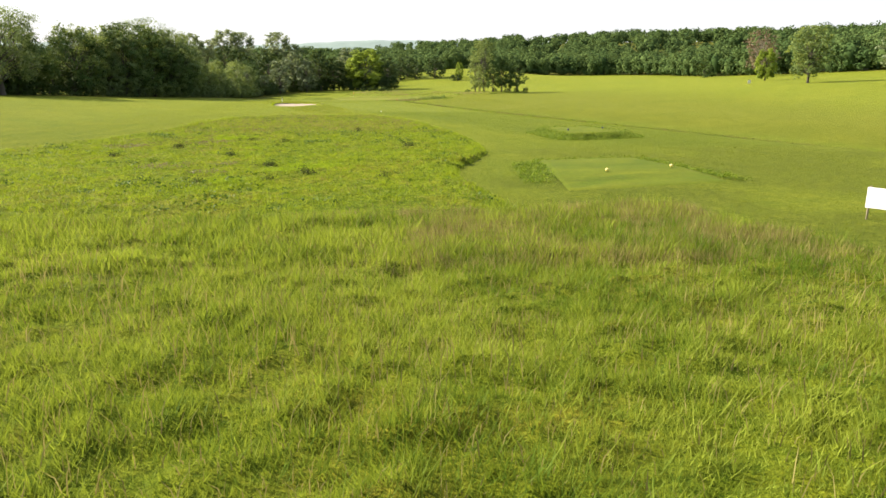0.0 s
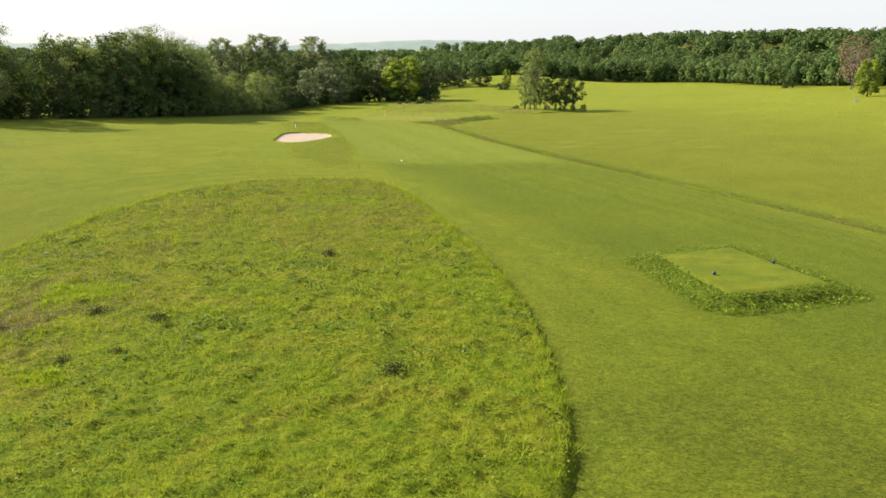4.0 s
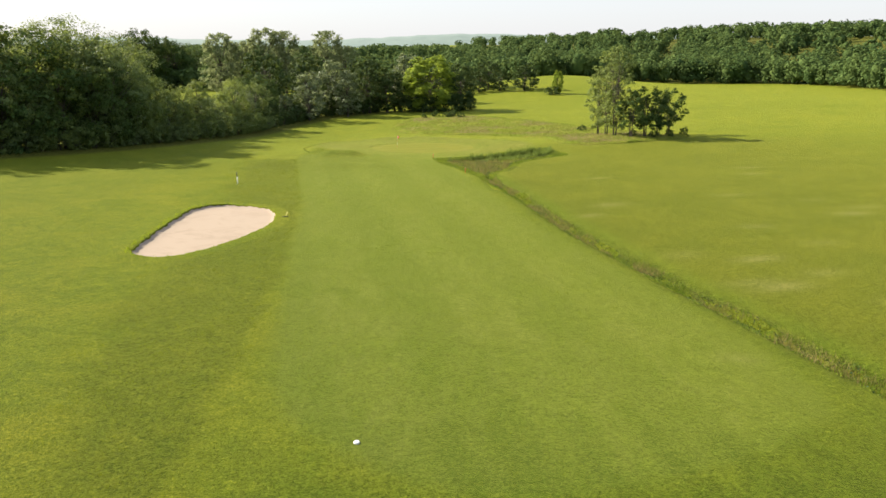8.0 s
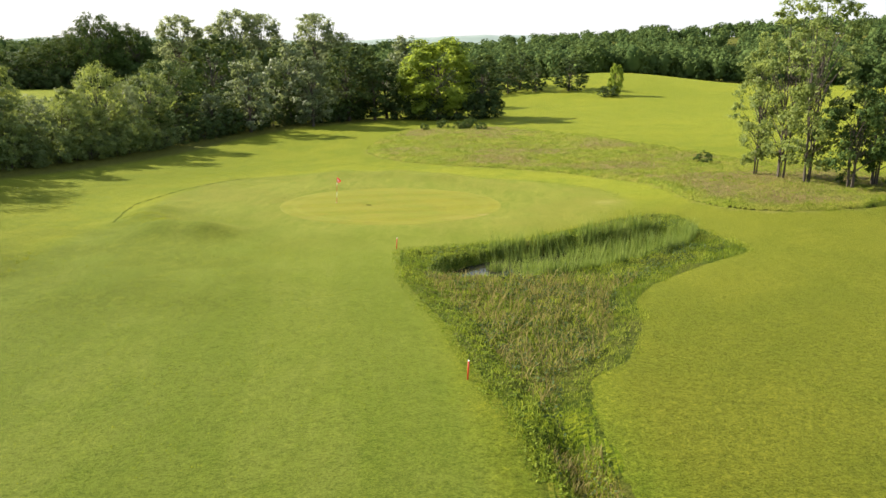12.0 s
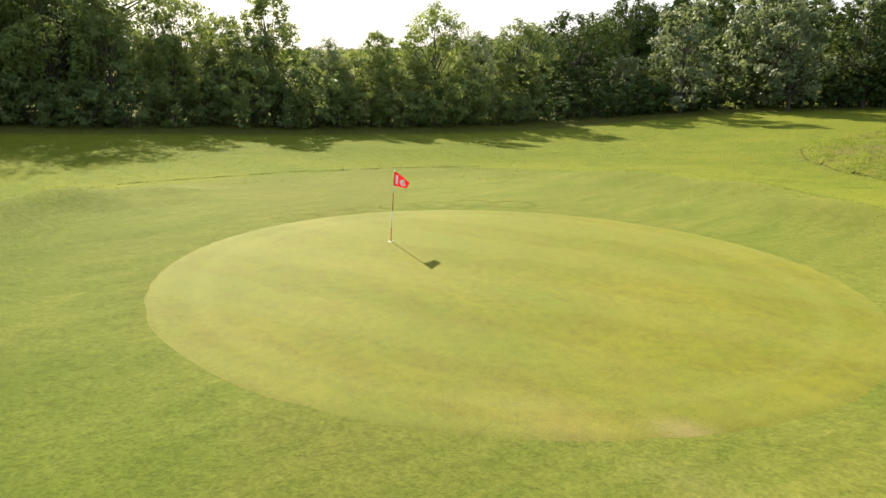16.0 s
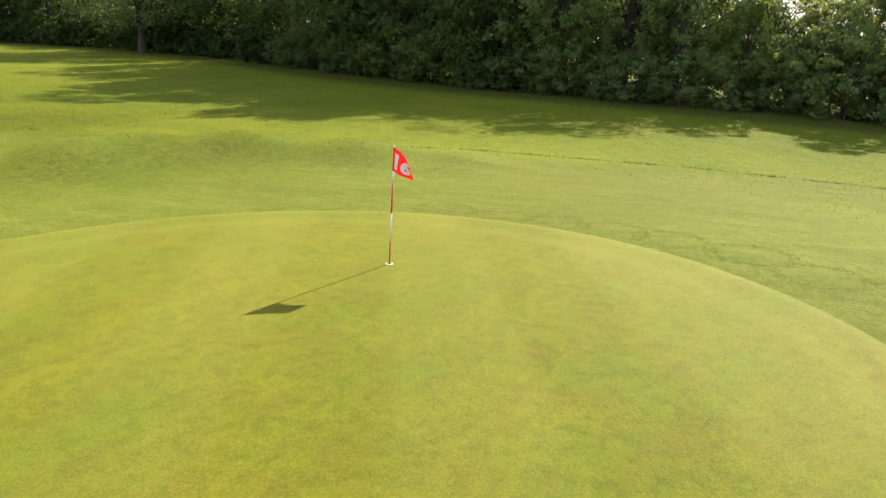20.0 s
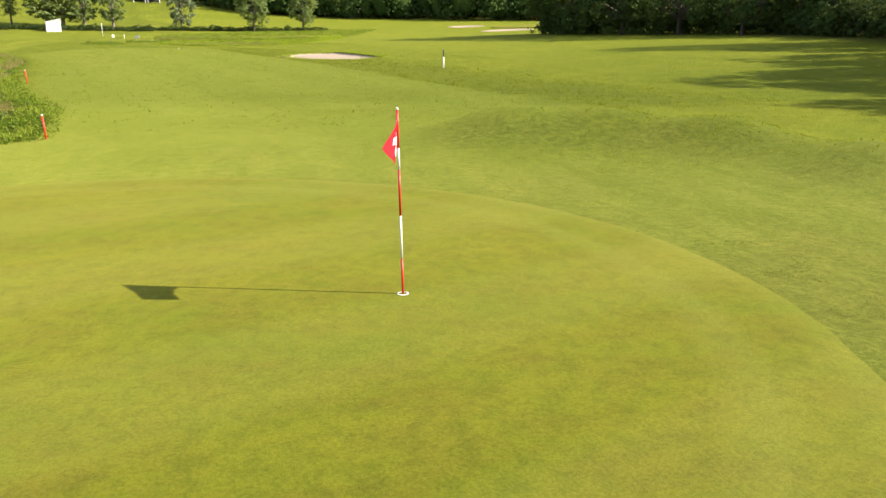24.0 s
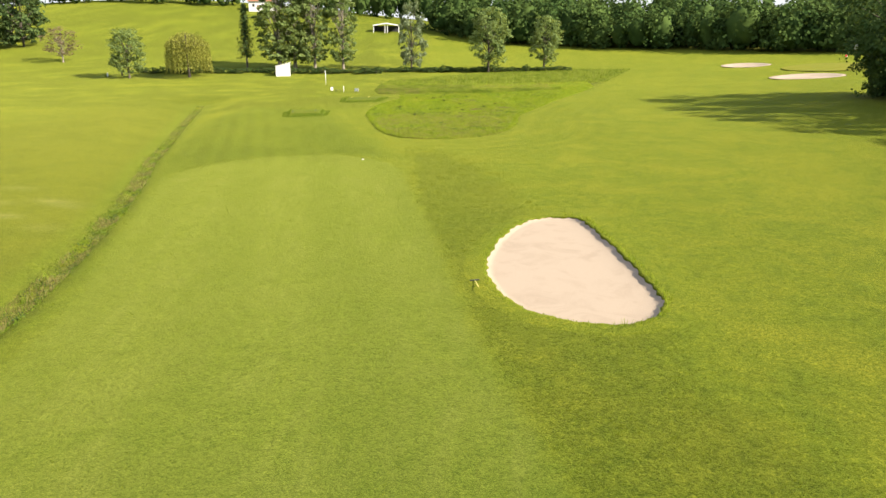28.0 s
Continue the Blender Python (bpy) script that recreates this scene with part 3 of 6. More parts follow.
LEAF_MID = leafy("leaves", (0.030, 0.064, 0.016), (0.084, 0.126, 0.032), (0.24, 0.28, 0.045), 0.7, through=0.16, spec=0.08)
LEAF_DARK = leafy("dark_leaves", (0.028, 0.054, 0.017), (0.084, 0.120, 0.036), (0.20, 0.24, 0.04), 0.7, through=0.16, spec=0.08)
LEAF_LIGHT = leafy("light_leaves", (0.140, 0.205, 0.026), (0.270, 0.330, 0.050), (0.42, 0.50, 0.05), 0.65, 0.2, 0.46, 0.1)
LEAF_SILVER = leafy("silver_leaves", (0.070, 0.110, 0.044), (0.230, 0.265, 0.135), (0.32, 0.36, 0.12), 0.55, 0.3, 0.34, 0.25)
LEAF_POPLAR = leafy("poplar_leaves", (0.105, 0.140, 0.060), (0.250, 0.285, 0.135), (0.40, 0.44, 0.18), 0.7, 0.3, 0.45, 0.1)
LEAF_BROWN = leafy("brown_leaves", (0.10, 0.075, 0.04), (0.25, 0.18, 0.10), (0.22, 0.14, 0.06))
LEAF_FAR = leafy("far_leaves", (0.046, 0.084, 0.026), (0.112, 0.160, 0.046), (0.17, 0.22, 0.06), 0.8, through=0.25, spec=0.04, patch=0.75, scale=0.09)
BLADE_MEADOW = leafy("meadow_grass", (0.096, 0.168, 0.009), (0.300, 0.355, 0.024), (0.46, 0.54, 0.024), 0.6, 0.1, 0.34, 0.06, 0.6, 1.6)
BLADE_TALL = leafy("tall_grass", (0.060, 0.118, 0.010), (0.275, 0.318, 0.040), (0.39, 0.45, 0.036), 0.6, 0.1, 0.38, 0.06, 0.85, 0.38)
BLADE_LAWN = leafy("lawn_grass", (0.075, 0.115, 0.010), (0.150, 0.172, 0.016), (0.36, 0.38, 0.020), 0.7, 0.1, 0.48, 0.04, 0.5, 2.6)
BLADE_APRON = leafy("apron_grass", (0.056, 0.082, 0.011), (0.122, 0.138, 0.022), (0.20, 0.22, 0.03), 0.7, 0.1, 0.35, 0.04, 0.5, 1.5)
BLADE_DRY = leafy("dry_grass", (0.150, 0.128, 0.040), (0.320, 0.270, 0.100), (0.30, 0.25, 0.07), 0.7, 0.1, 0.36, 0.06, 0.4, 0.5)
BLADE_REED = leafy("reed_leaves", (0.090, 0.150, 0.024), (0.250, 0.300, 0.075), (0.25, 0.31, 0.045), 0.5, 0.1, 0.36, 0.12, 0.5, 0.9)
CLOVER = leafy("clover_leaves", (0.070, 0.125, 0.008), (0.215, 0.265, 0.026), (0.22, 0.30, 0.015), 0.6, 0.1, 0.36, 0.1, 0.4, 0.8)
RED, WHITE, BLACK = plain("red_paint", (0.55, 0.012, 0.018), 0.4), plain("white_paint", (0.80, 0.79, 0.76), 0.45), plain("black_paint", (0.02, 0.02, 0.022), 0.5)


# ---- ground ----
def axis(core0, core1, step, out0, out1, grow):
    a = list(np.arange(core0, core1 + 1e-6, step))
    for sgn, lim in ((1, out1), (-1, out0)):
        p, s = (core1 if sgn > 0 else core0), step
        ext = []
        while p * sgn < lim * sgn:
            s = min(s * grow, 160)
            p += s * sgn
            ext.append(p)
        a = a + ext if sgn > 0 else ext[::-1] + a
    return np.array(a)


def build_ground():
    xs, ys = axis(-26, 36, 0.6, -2600, 2600, 1.06), axis(-212, 32, 0.6, -2600, 3200, 1.06)
    X, Y = np.meshgrid(xs, ys)
    X, Y = X.ravel(), Y.ravel()
    Z = height(X, Y)
    for under in (ell(X, Y, GREEN), ell(X, Y, FAR_GREEN), poly_sd(X, Y, BUNKER), poly_sd(X, Y, TEE_A), poly_sd(X, Y, TEE_B)):
        Z = Z - 0.07 * ramp((-under - 0.1) / 0.7)
    Z = Z - 0.22 * ramp((0.6 - poly_sd(X, Y, BUNKER)) / 0.7)
    for e, deep in ((FAR_BUNKER_A, 0.7), (FAR_BUNKER_B, 0.7), (FAR_GREEN, 0.25)):
        Z = Z - deep * ramp((0.8 - ell(X, Y, e)) / 3.0)
    nx, ny = len(xs), len(ys)
    i = np.arange(nx * ny).reshape(ny, nx)
    q = np.stack([i[:-1, :-1], i[:-1, 1:], i[1:, 1:], i[1:, :-1]], -1).reshape(-1, 4)
    me = mesh_of("ground", np.stack([X, Y, Z], 1), q, [TURF], True)

    def mask(name, v):
        a = me.attributes.new(name, "FLOAT", "POINT")
        a.data.foreach_set("value", np.clip(v, 0, 1).astype(np.float32))

    w = 0.7
    jag = 0.25 * np.sin(X * 2.1 + np.sin(Y * 1.3)) + 0.2 * np.sin(Y * 2.7 + X)
    fw = np.minimum(poly_sd(X, Y, FAIRWAY), poly_sd(X, Y, APRON))
    mask("fairway", 0.5 - fw / w)
    mask("east", ramp((X - np.interp(Y, DITCH[::-1, 1], DITCH[::-1, 0]) - 1) / 2) * ramp((2 - Y) / 10) * ramp((Y + 200) / 20) * ramp((90 - X) / 40))
    md = poly_sd(X, Y, MEADOW)
    mask("stripe", (0.5 + 0.5 * np.sin(2.2 * md + 1.5 * vnoise(X, Y, 0.15, 71))) * ramp(md / 1.0) * ramp((17 - md) / 6) * ramp((7 - X) / 5) * ramp((-84 - Y) / 12) * ramp((Y + 176) / 12)
         + 1.15 * (0.5 + 0.5 * np.sin(2.6 * (X + 0.27 * Y) + 1.6 * vnoise(X, Y, 0.12, 72))) * ramp((X - 4) / 4) * ramp(md / 1.5) * ramp((-103 - Y) / 3) * ramp((Y + 186) / 8) * ramp((line_d(X, Y, DITCH)[0] - 2) / 2) * (X < np.interp(Y, DITCH[::-1, 1], DITCH[::-1, 0])) * (0.5 + 0.7 * vnoise(X, Y, 0.2, 73)))
    fs = poly_sd(X, Y, FAIRWAY)
    west = (X < -2 - 0.09 * (Y + 71)) | (X < -4)
    south = 0.9 * ramp((X - 6) / 6) * ramp((-160 - Y) / 10) * ramp(1.5 * vnoise(X, Y, 0.25, 21) + 0.6 * vnoise(X, Y, 0.9, 22) - 0.35)
    side = 0.65 * ramp((-10.5 - Y) / 3) * ramp((Y + 34) / 8) * ramp((4 - X) / 6) * ramp((X + 20) / 5) * ramp(1.6 * vnoise(X, Y, 0.4, 23) - 0.2)
    # the hump at (-8.5, -10) paints the mound's shaded side, the rest is rough
    mask("rough", np.maximum(np.maximum(south, side), 1.0 * hump(X, Y, -8.5, -10, 5.5, 4.5) * (0.6 + 0.5 * vnoise(X, Y, 0.7, 24))) + west * ramp(fs / 0.35) * ramp((8.5 + 2.5 * (vnoise(X, Y, 0.3, 4) - 0.5) - fs) / 2.5) * ramp((-16 - Y) / 6) * ramp((Y + 116) / 8) * 0.62)
    ap = poly_sd(X, Y, APRON) + 1.2 * (vnoise(X, Y, 0.35, 5) - 0.5)
    # thinned over the mound, so that its painted shade stays dark
    mask("apron", 0.9 * ramp(0.5 - ap / 2.5) * (0.3 + 0.7 * ramp((Y + 13) / 5)) * (1 - 0.85 * hump(X, Y, -8.2, -9.8, 5.5, 4)))
    mask("trim", np.maximum(0.85 * ramp((36 - np.hypot(X - 4, Y + 2)) / 20), 0.5 * ramp(0.5 - poly_sd(X, Y, FAIRWAY) / 1.0)))
    # scruffy spots on the mounds' green-facing sides, also painting the shade there
    scruff_shade = 0.0 * X
    for a, b, q in ((-4.6, -11.3, 1.0), (-6.8, -10.7, 1.1), (-9.2, -9.4, 1.2), (-10.1, -7.4, 1.2), (-10.5, -4.6, 1.1), (-10.9, -1.7, 0.8), (-6.1, -5.5, 0.55), (-13.6, 15.5, 1.0), (-11, 14, 0.5), (1, 15.4, 0.8), (5, 14.6, 0.7)):
        scruff_shade = np.maximum(scruff_shade, q * hump(X, Y, a, b, 1.7, 1.0))
    mask("scruff_shade", 0.5 * scruff_shade * (0.45 + 0.9 * vnoise(X, Y, 1.6, 6)))
    mead = np.minimum(poly_sd(X, Y, MEADOW), poly_sd(X, Y, TALL))
    wet = np.minimum(poly_sd(X, Y, WET) + 0.3, line_d(X, Y, DITCH)[0] - 0.8)
    mask("meadow", 0.5 - (np.minimum(mead, wet) + jag) / w)
    mask("heath", 0.5 - (poly_sd(X, Y, HEATH) + jag) / w)
    mask("damp", 0.5 - (np.minimum(poly_sd(X, Y, POND) - 0.6, line_d(X, Y, DITCH)[0] - 0.35)) / w)
    worn = 0.35 * hump(X, Y, 12.9, -5.6, 0.9, 0.5) + 0.8 * hump(X, Y, 21.6, -1.9, 0.9, 0.6)
    for k in range(26):
        a, b = 22 + 26 * random.random(), -30 - 70 * random.random()
        worn = worn + (0.3 + 0.5 * random.random()) * hump(X, Y, a, b, 0.8 + random.random(), 0.5 + 0.5 * random.random()) * (line_d(a, b, DITCH)[0] > 3)
    mask("worn", worn)
    lush = 0.0 * X
    for tee in (TEE_A, TEE_B):
        d = poly_sd(X, Y, tee)
        lush = np.maximum(lush, ramp((1.5 - d) / 0.5) * ramp((Y + 186) / 4))
    lush = np.maximum(lush, 0.55 * ramp(1 - (line_d(X, Y, DITCH)[0] - 1.0) / 2.2))
    lush = np.maximum(lush, 0.7 * ramp((1.5 - np.abs(poly_sd(X, Y, arr((22, -210), (36, -207), (38, -230), (22, -232))))) / 2))
    lush = np.maximum(lush, (0.45 + 0.4 * vnoise(X, Y, 0.15, 74)) * ramp(0.5 - poly_sd(X, Y, arr((3.5, -107), (9, -109), (18, -107.5), (24, -103.5), (26, -98.5), (28, -104), (34, -124), (38, -150), (36, -166), (22, -164), (15, -142), (11, -128))) / 5))
    mask("lush", lush)
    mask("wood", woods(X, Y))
    return tagged(new("ground", me), "gently sloping mown golf course grass in the sun", "ground", kind="structure")


ROW = arr((-74, -158), (-80, -135), (-86, -100), (-77, -65), (-64, -38), (-53, -22), (-46, -10), (-41, 4), (-38, 18), (-36, 40), (-33, 60), (-26, 80), (-12, 93))
NE_EDGE = arr((40, 232), (66, 226), (108, 218), (146, 205), (160, 165), (158, 110), (168, 62), (178, 20), (190, -40), (205, -120))
S_EDGE = arr((-300, -190), (-180, -215), (-124, -250), (-102, -261), (-83, -279), (-41, -305), (-14, -317), (10, -345))


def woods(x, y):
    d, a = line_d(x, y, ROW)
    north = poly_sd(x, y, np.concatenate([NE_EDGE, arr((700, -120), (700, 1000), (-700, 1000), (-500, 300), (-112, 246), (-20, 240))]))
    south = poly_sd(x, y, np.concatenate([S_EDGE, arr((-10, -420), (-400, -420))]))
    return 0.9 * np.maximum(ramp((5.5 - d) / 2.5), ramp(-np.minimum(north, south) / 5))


build_ground()


def disc_sheet(name, inside, cx, cy, rx, ry, step, lift, mats, extra=None):
    """A sheet that lies on the land where inside(x, y) is negative, cut to that outline."""
    n = 180
    ang = np.linspace(0, 2 * np.pi, n, endpoint=False)
    edge = []
    for a in ang:
        lo, hi = 0.0, 1.5
        for _ in range(26):
            m = (lo + hi) / 2
            if float(inside(np.array([cx + m * rx * np.cos(a)]), np.array([cy + m * ry * np.sin(a)]))[0]) < 0:
                lo = m
            else:
                hi = m
        edge.append(lo)
    edge = np.array(edge)
    rings = max(6, int(max(rx, ry) / step))
    r = (np.arange(1, rings + 1) / rings)[:, None]
    X = np.concatenate([[cx], (cx + r * edge * rx * np.cos(ang)).ravel()])
    Y = np.concatenate([[cy], (cy + r * edge * ry * np.sin(ang)).ravel()])
    Z = height(X, Y) + lift(X, Y)
    f = []
    for k in range(n):
        f.append((0, 1 + k, 1 + (k + 1) % n, 1 + (k + 1) % n))
    tri = [(a, b, c) for a, b, c, _ in f]
    for j in range(rings - 1):
        for k in range(n):
            a, b = 1 + j * n + k, 1 + j * n + (k + 1) % n
            tri += [(a, a + n, b + n), (a, b + n, b)]
    me = mesh_of(name, np.stack([X, Y, Z], 1), tri, mats, True)
    if extra:
        for nm, v in extra(X, Y).items():
            at = me.attributes.new(nm, "FLOAT", "POINT")
            at.data.foreach_set("value", np.clip(v, 0, 1).astype(np.float32))
    return me


me = disc_sheet("putting_green", lambda x, y: ell(x, y, GREEN), GREEN[0], GREEN[1], GREEN[2], GREEN[3], 0.25, lambda x, y: 0.012 - 0.05 * ramp((ell(x, y, GREEN) + 0.14) / 0.14), [PUTT],
                lambda x, y: {"worn": 0.5 * hump(x, y, 12.2, -4.4, 0.55, 0.35) + 0.16 * hump(x, y, 10.8, -5.6, 2.2, 0.8),
                              "ring": 0.32 * np.exp(-((ell(x, y, GREEN) + 1.25) / 0.22) ** 2) + 0.2 * np.exp(-((ell(x, y, GREEN) + 0.25) / 0.3) ** 2)})
tagged(new("putting_green", me), "closely mown yellow-green putting green with faint mowing bands", "putting green", kind="structure")
me = disc_sheet("far_putting_green", lambda x, y: ell(x, y, FAR_GREEN), *FAR_GREEN, 1.0, lambda x, y: 0.12 + 0 * x, [PUTT])
tagged(new("far_putting_green", me), "distant closely mown putting green behind two bunkers", "putting green", kind="structure")
for nm, ins, c, lab in (("bunker", lambda x, y: poly_sd(x, y, BUNKER), (-10.2, -71.3, 6, 12), "pale pinkish sand bunker sunk into the fairway rough"),
                        ("bunker", lambda x, y: ell(x, y, FAR_BUNKER_A) - 0.35, FAR_BUNKER_A, "pale sand bunker before the distant green"),
                        ("bunker", lambda x, y: ell(x, y, FAR_BUNKER_B) - 0.35, FAR_BUNKER_B, "small pale sand bunker beside the distant green")):
    me = disc_sheet(nm, ins, *c, 0.35, lambda x, y, ins=ins: -0.01 + 0.05 * ramp(-ins(x, y) / 0.3), [SAND])
    tagged(new(nm, me), lab, "sand bunker", kind="structure")
def bunker_lip():
    """A turf edge round the bunker, that breaks off to the sand."""
    n, c = len(BUNKER) * 3, BUNKER.mean(0)
    p = np.concatenate([BUNKER + (np.roll(BUNKER, -1, 0) - BUNKER) * k / 3 for k in range(3)]).reshape(3, -1, 2).transpose(1, 0, 2).reshape(-1, 2)
    tan = np.roll(p, -1, 0) - np.roll(p, 1, 0)
    out = np.stack([tan[:, 1], -tan[:, 0]], 1) / np.linalg.norm(tan, axis=1)[:, None]
    out *= np.sign(((p - c) * out).sum(1))[:, None]
    rag = 0.06 * np.sin(np.arange(n) * 1.9) + 0.05 * np.sin(np.arange(n) * 0.7)
    rings = []
    for off, lift in ((1.6, -0.05), (1.1, 0.02), (0.5, 0.03), (0.12, 0.035), (-0.04, 0.02), (-0.07, -0.04), (-0.05, -0.24)):
        q = p + out * (off + (rag[:, None] if off < 0.3 else 0))
        ref = p + out * max(off, 0.3)
        rings.append(np.concatenate([q, (height(ref[:, 0], ref[:, 1]) + lift)[:, None]], 1))
    f = []
    for j in range(len(rings) - 1):
        for k in range(n):
            a, b = j * n + k, j * n + (k + 1) % n
            f.append((a, b, b + n, a + n))
    tagged(new("bunker_edge", mesh_of("bunker_edge", np.concatenate(rings), f, [TURF], True)), "ragged turf lip round the sand bunker", "turf edge", kind="structure")


bunker_lip()
me = disc_sheet("water", lambda x, y: poly_sd(x, y, POND) - 0.5, 15.5, -16.5, 11, 9, 1.0, lambda x, y: -0.42 - height(x, y), [WATER])
tagged(new("water", me), "dark still pond water among reeds", "pond", kind="structure")
for nm, tee, lab in (("tee_turf", TEE_A, "raised rectangular tee of short green turf"), ("tee_turf", TEE_B, "small raised tee of short green turf")):
    c = tee.mean(0)
    me = disc_sheet(nm, lambda x, y, tee=tee: poly_sd(x, y, tee), c[0], c[1], 8, 8, 0.5, lambda x, y, tee=tee: 0.03 - 0.08 * ramp((poly_sd(x, y, tee) + 0.12) / 0.12), [TEE_GRASS])
    tagged(new(nm, me), lab, "tee", kind="structure")

# ---- vegetation ----
rng = np.random.default_rng(7)


def unit(n):
    v = rng.normal(size=(n, 3))
    return v / np.linalg.norm(v, axis=1)[:, None]


def leaf_quads(P, size, normal=None, loose=0.6, aspect=0.62):
    """Pointed, slightly folded leaves about the points P, that face outwards and up."""
    n = len(P)
    w = unit(n)
    if normal is not None:
        w = w * loose + normal + [0, 0, 0.3]
        w /= np.linalg.norm(w, axis=1)[:, None] + 1e-9
    d = np.cross(w, unit(n))
    d /= np.linalg.norm(d, axis=1)[:, None] + 1e-9
    u = np.cross(w, d)
    s = (size * (0.6 + 0.8 * rng.random(n)))[:, None]
    v = np.stack([P - d * s * 0.5, P + u * s * aspect * 0.5 + w * s * 0.12, P + d * s * 0.55, P - u * s * aspect * 0.5 + w * s * 0.12], 1)
    k = np.arange(n)[:, None] * 4
    f = np.concatenate([k + [0, 1, 2], k + [0, 2, 3]], 0)
    return v.reshape(-1, 3), f


def tube(pts, radii, sides=7):
    """A tapered tube along points."""
    pts, V, F = [Vector(p) for p in pts], [], []
    for i, p in enumerate(pts):
        d = (pts[min(i + 1, len(pts) - 1)] - pts[max(i - 1, 0)]).normalized()
        q = d.to_track_quat("Z", "Y")
        for k in range(sides):
            a = 2 * math.pi * k / sides
            V.append(p + q @ Vector((math.cos(a), math.sin(a), 0)) * radii[i])
    for i in range(len(pts) - 1):
        for k in range(sides):
            a, b = i * sides + k, i * sides + (k + 1) % sides
            F += [(a, b, b + sides), (a, b + sides, a + sides)]
    return np.array([tuple(v) for v in V]), np.array(F)


def joined(name, chunks, mat, smooth=False):
    V, F, o = [], [], 0
    for v, f in chunks:
        V.append(v)
        F.append(f + o)
        o += len(v)
    return mesh_of(name, np.concatenate(V), np.concatenate(F), [mat], smooth)


def tree_meshes(h, r, base, clumps, leaves, leaf, mat, barkm, lean=0.0, top=1.0, trunk=None, stems=1, hollow=0.55, flat=1.0):
    """Trunk with limbs, and a crown of leaf clumps on the limbs' ends. top > 1 narrows the crown upwards."""
    trunk = trunk or h * 0.022
    wood, crown, ends = [], [], []
    mid, half = (h + base) / 2, (h - base) / 2
    for i in range(clumps):
        u = -0.92 + 1.86 * ((i + 0.5) / clumps) + rng.normal() * 0.05
        u = max(-0.95, min(0.95, u))
        a = i * 2.39996 + rng.normal() * 0.35
        wide = math.sqrt(max(0.05, 1 - abs(u) ** 2.2)) * (1 - (top - 1) * 0.5 * (u + 1) / 2)
        q = r * wide * (0.45 + 0.5 * rng.random() ** 0.6)
        c = np.array([math.cos(a) * q + lean * (mid + u * half) / h, math.sin(a) * q, mid + u * half * (0.92 + 0.1 * rng.random())])
        ends.append(c)
    for s in range(stems):
        off = np.array([rng.normal() * 0.35, rng.normal() * 0.35, 0]) * (stems > 1)
        tip = np.array([lean * 0.8 + off[0] * 3, off[1] * 3, base + (h - base) * (0.75 if stems == 1 else 0.6 + 0.3 * rng.random())])
        pts = [off + (tip - off) * k + np.array([rng.normal() * 0.012 * h * k, rng.normal() * 0.012 * h * k, 0]) for k in (0, 0.15, 0.4, 0.7, 1.0)]
        pts[0][2] = -0.3
        wood.append(tube(pts, [trunk * (1.5, 1.0, 0.8, 0.5, 0.15)[k] / math.sqrt(stems) for k in range(5)], 9))
        for c in ends[s::stems]:
            k = max(0.18, min(0.9, (c[2] - off[2]) / h * 0.72))
            st = off + (tip - off) * k
            m2 = (st + c) / 2 + np.array([0, 0, 0.06 * h * (rng.random() - 0.2)])
            wood.append(tube([st, m2, c], [trunk * 0.34 * (1 - k * 0.5), trunk * 0.2, trunk * 0.05], 5))
    per = leaves // clumps
    for c in ends:
        size = r * (0.27 + 0.17 * rng.random())
        lobe = size * np.array([1, 1, 0.8 * flat])
        out = np.array([c[0], c[1], 0.6 * (c[2] - mid)])
        out = out / (np.linalg.norm(out) + 1e-6)
        k = max(6, per // 28)
        d = unit(k) + out * 0.55 + [0, 0, 0.25]
        d /= np.linalg.norm(d, axis=1)[:, None]
        hub = c + d * lobe * (hollow + (1.05 - hollow) * rng.random((k, 1)) ** 0.6)
        m = per // k
        spray = np.repeat(hub, m, 0) + rng.normal(size=(k * m, 3)) * size * np.array([0.17, 0.17, 0.11])
        spray[:, 2] = np.maximum(spray[:, 2], 0.1)
        crown.append(leaf_quads(spray, leaf, np.repeat(d, m, 0), 0.75))
        q = per // 5
        fill = c + unit(q) * lobe * (0.75 * rng.random((q, 1)))
        fill[:, 2] = np.maximum(fill[:, 2], 0.1)
        crown.append(leaf_quads(fill, leaf * 1.25))
    return joined("trunk", wood, barkm, True), joined("crown", crown, mat)


def tree_thing(name, meshes, label, at, turn, scale, group="", category="tree"):
    ob = thing(name, label, category, at, turn, group)
    ob.scale = (scale, scale, scale)
    part("trunk", meshes[0], None, ob)
    part("crown", meshes[1], None, ob)
    return ob


def plant(src, x, y, turn=0, s=1.0, sz=None, sink=0.0):
    ob = copy_thing(src, pose(x, y, h1(x, y) - sink, 0, 0, turn))
    ob.scale = (s, s, sz or s)
    return ob


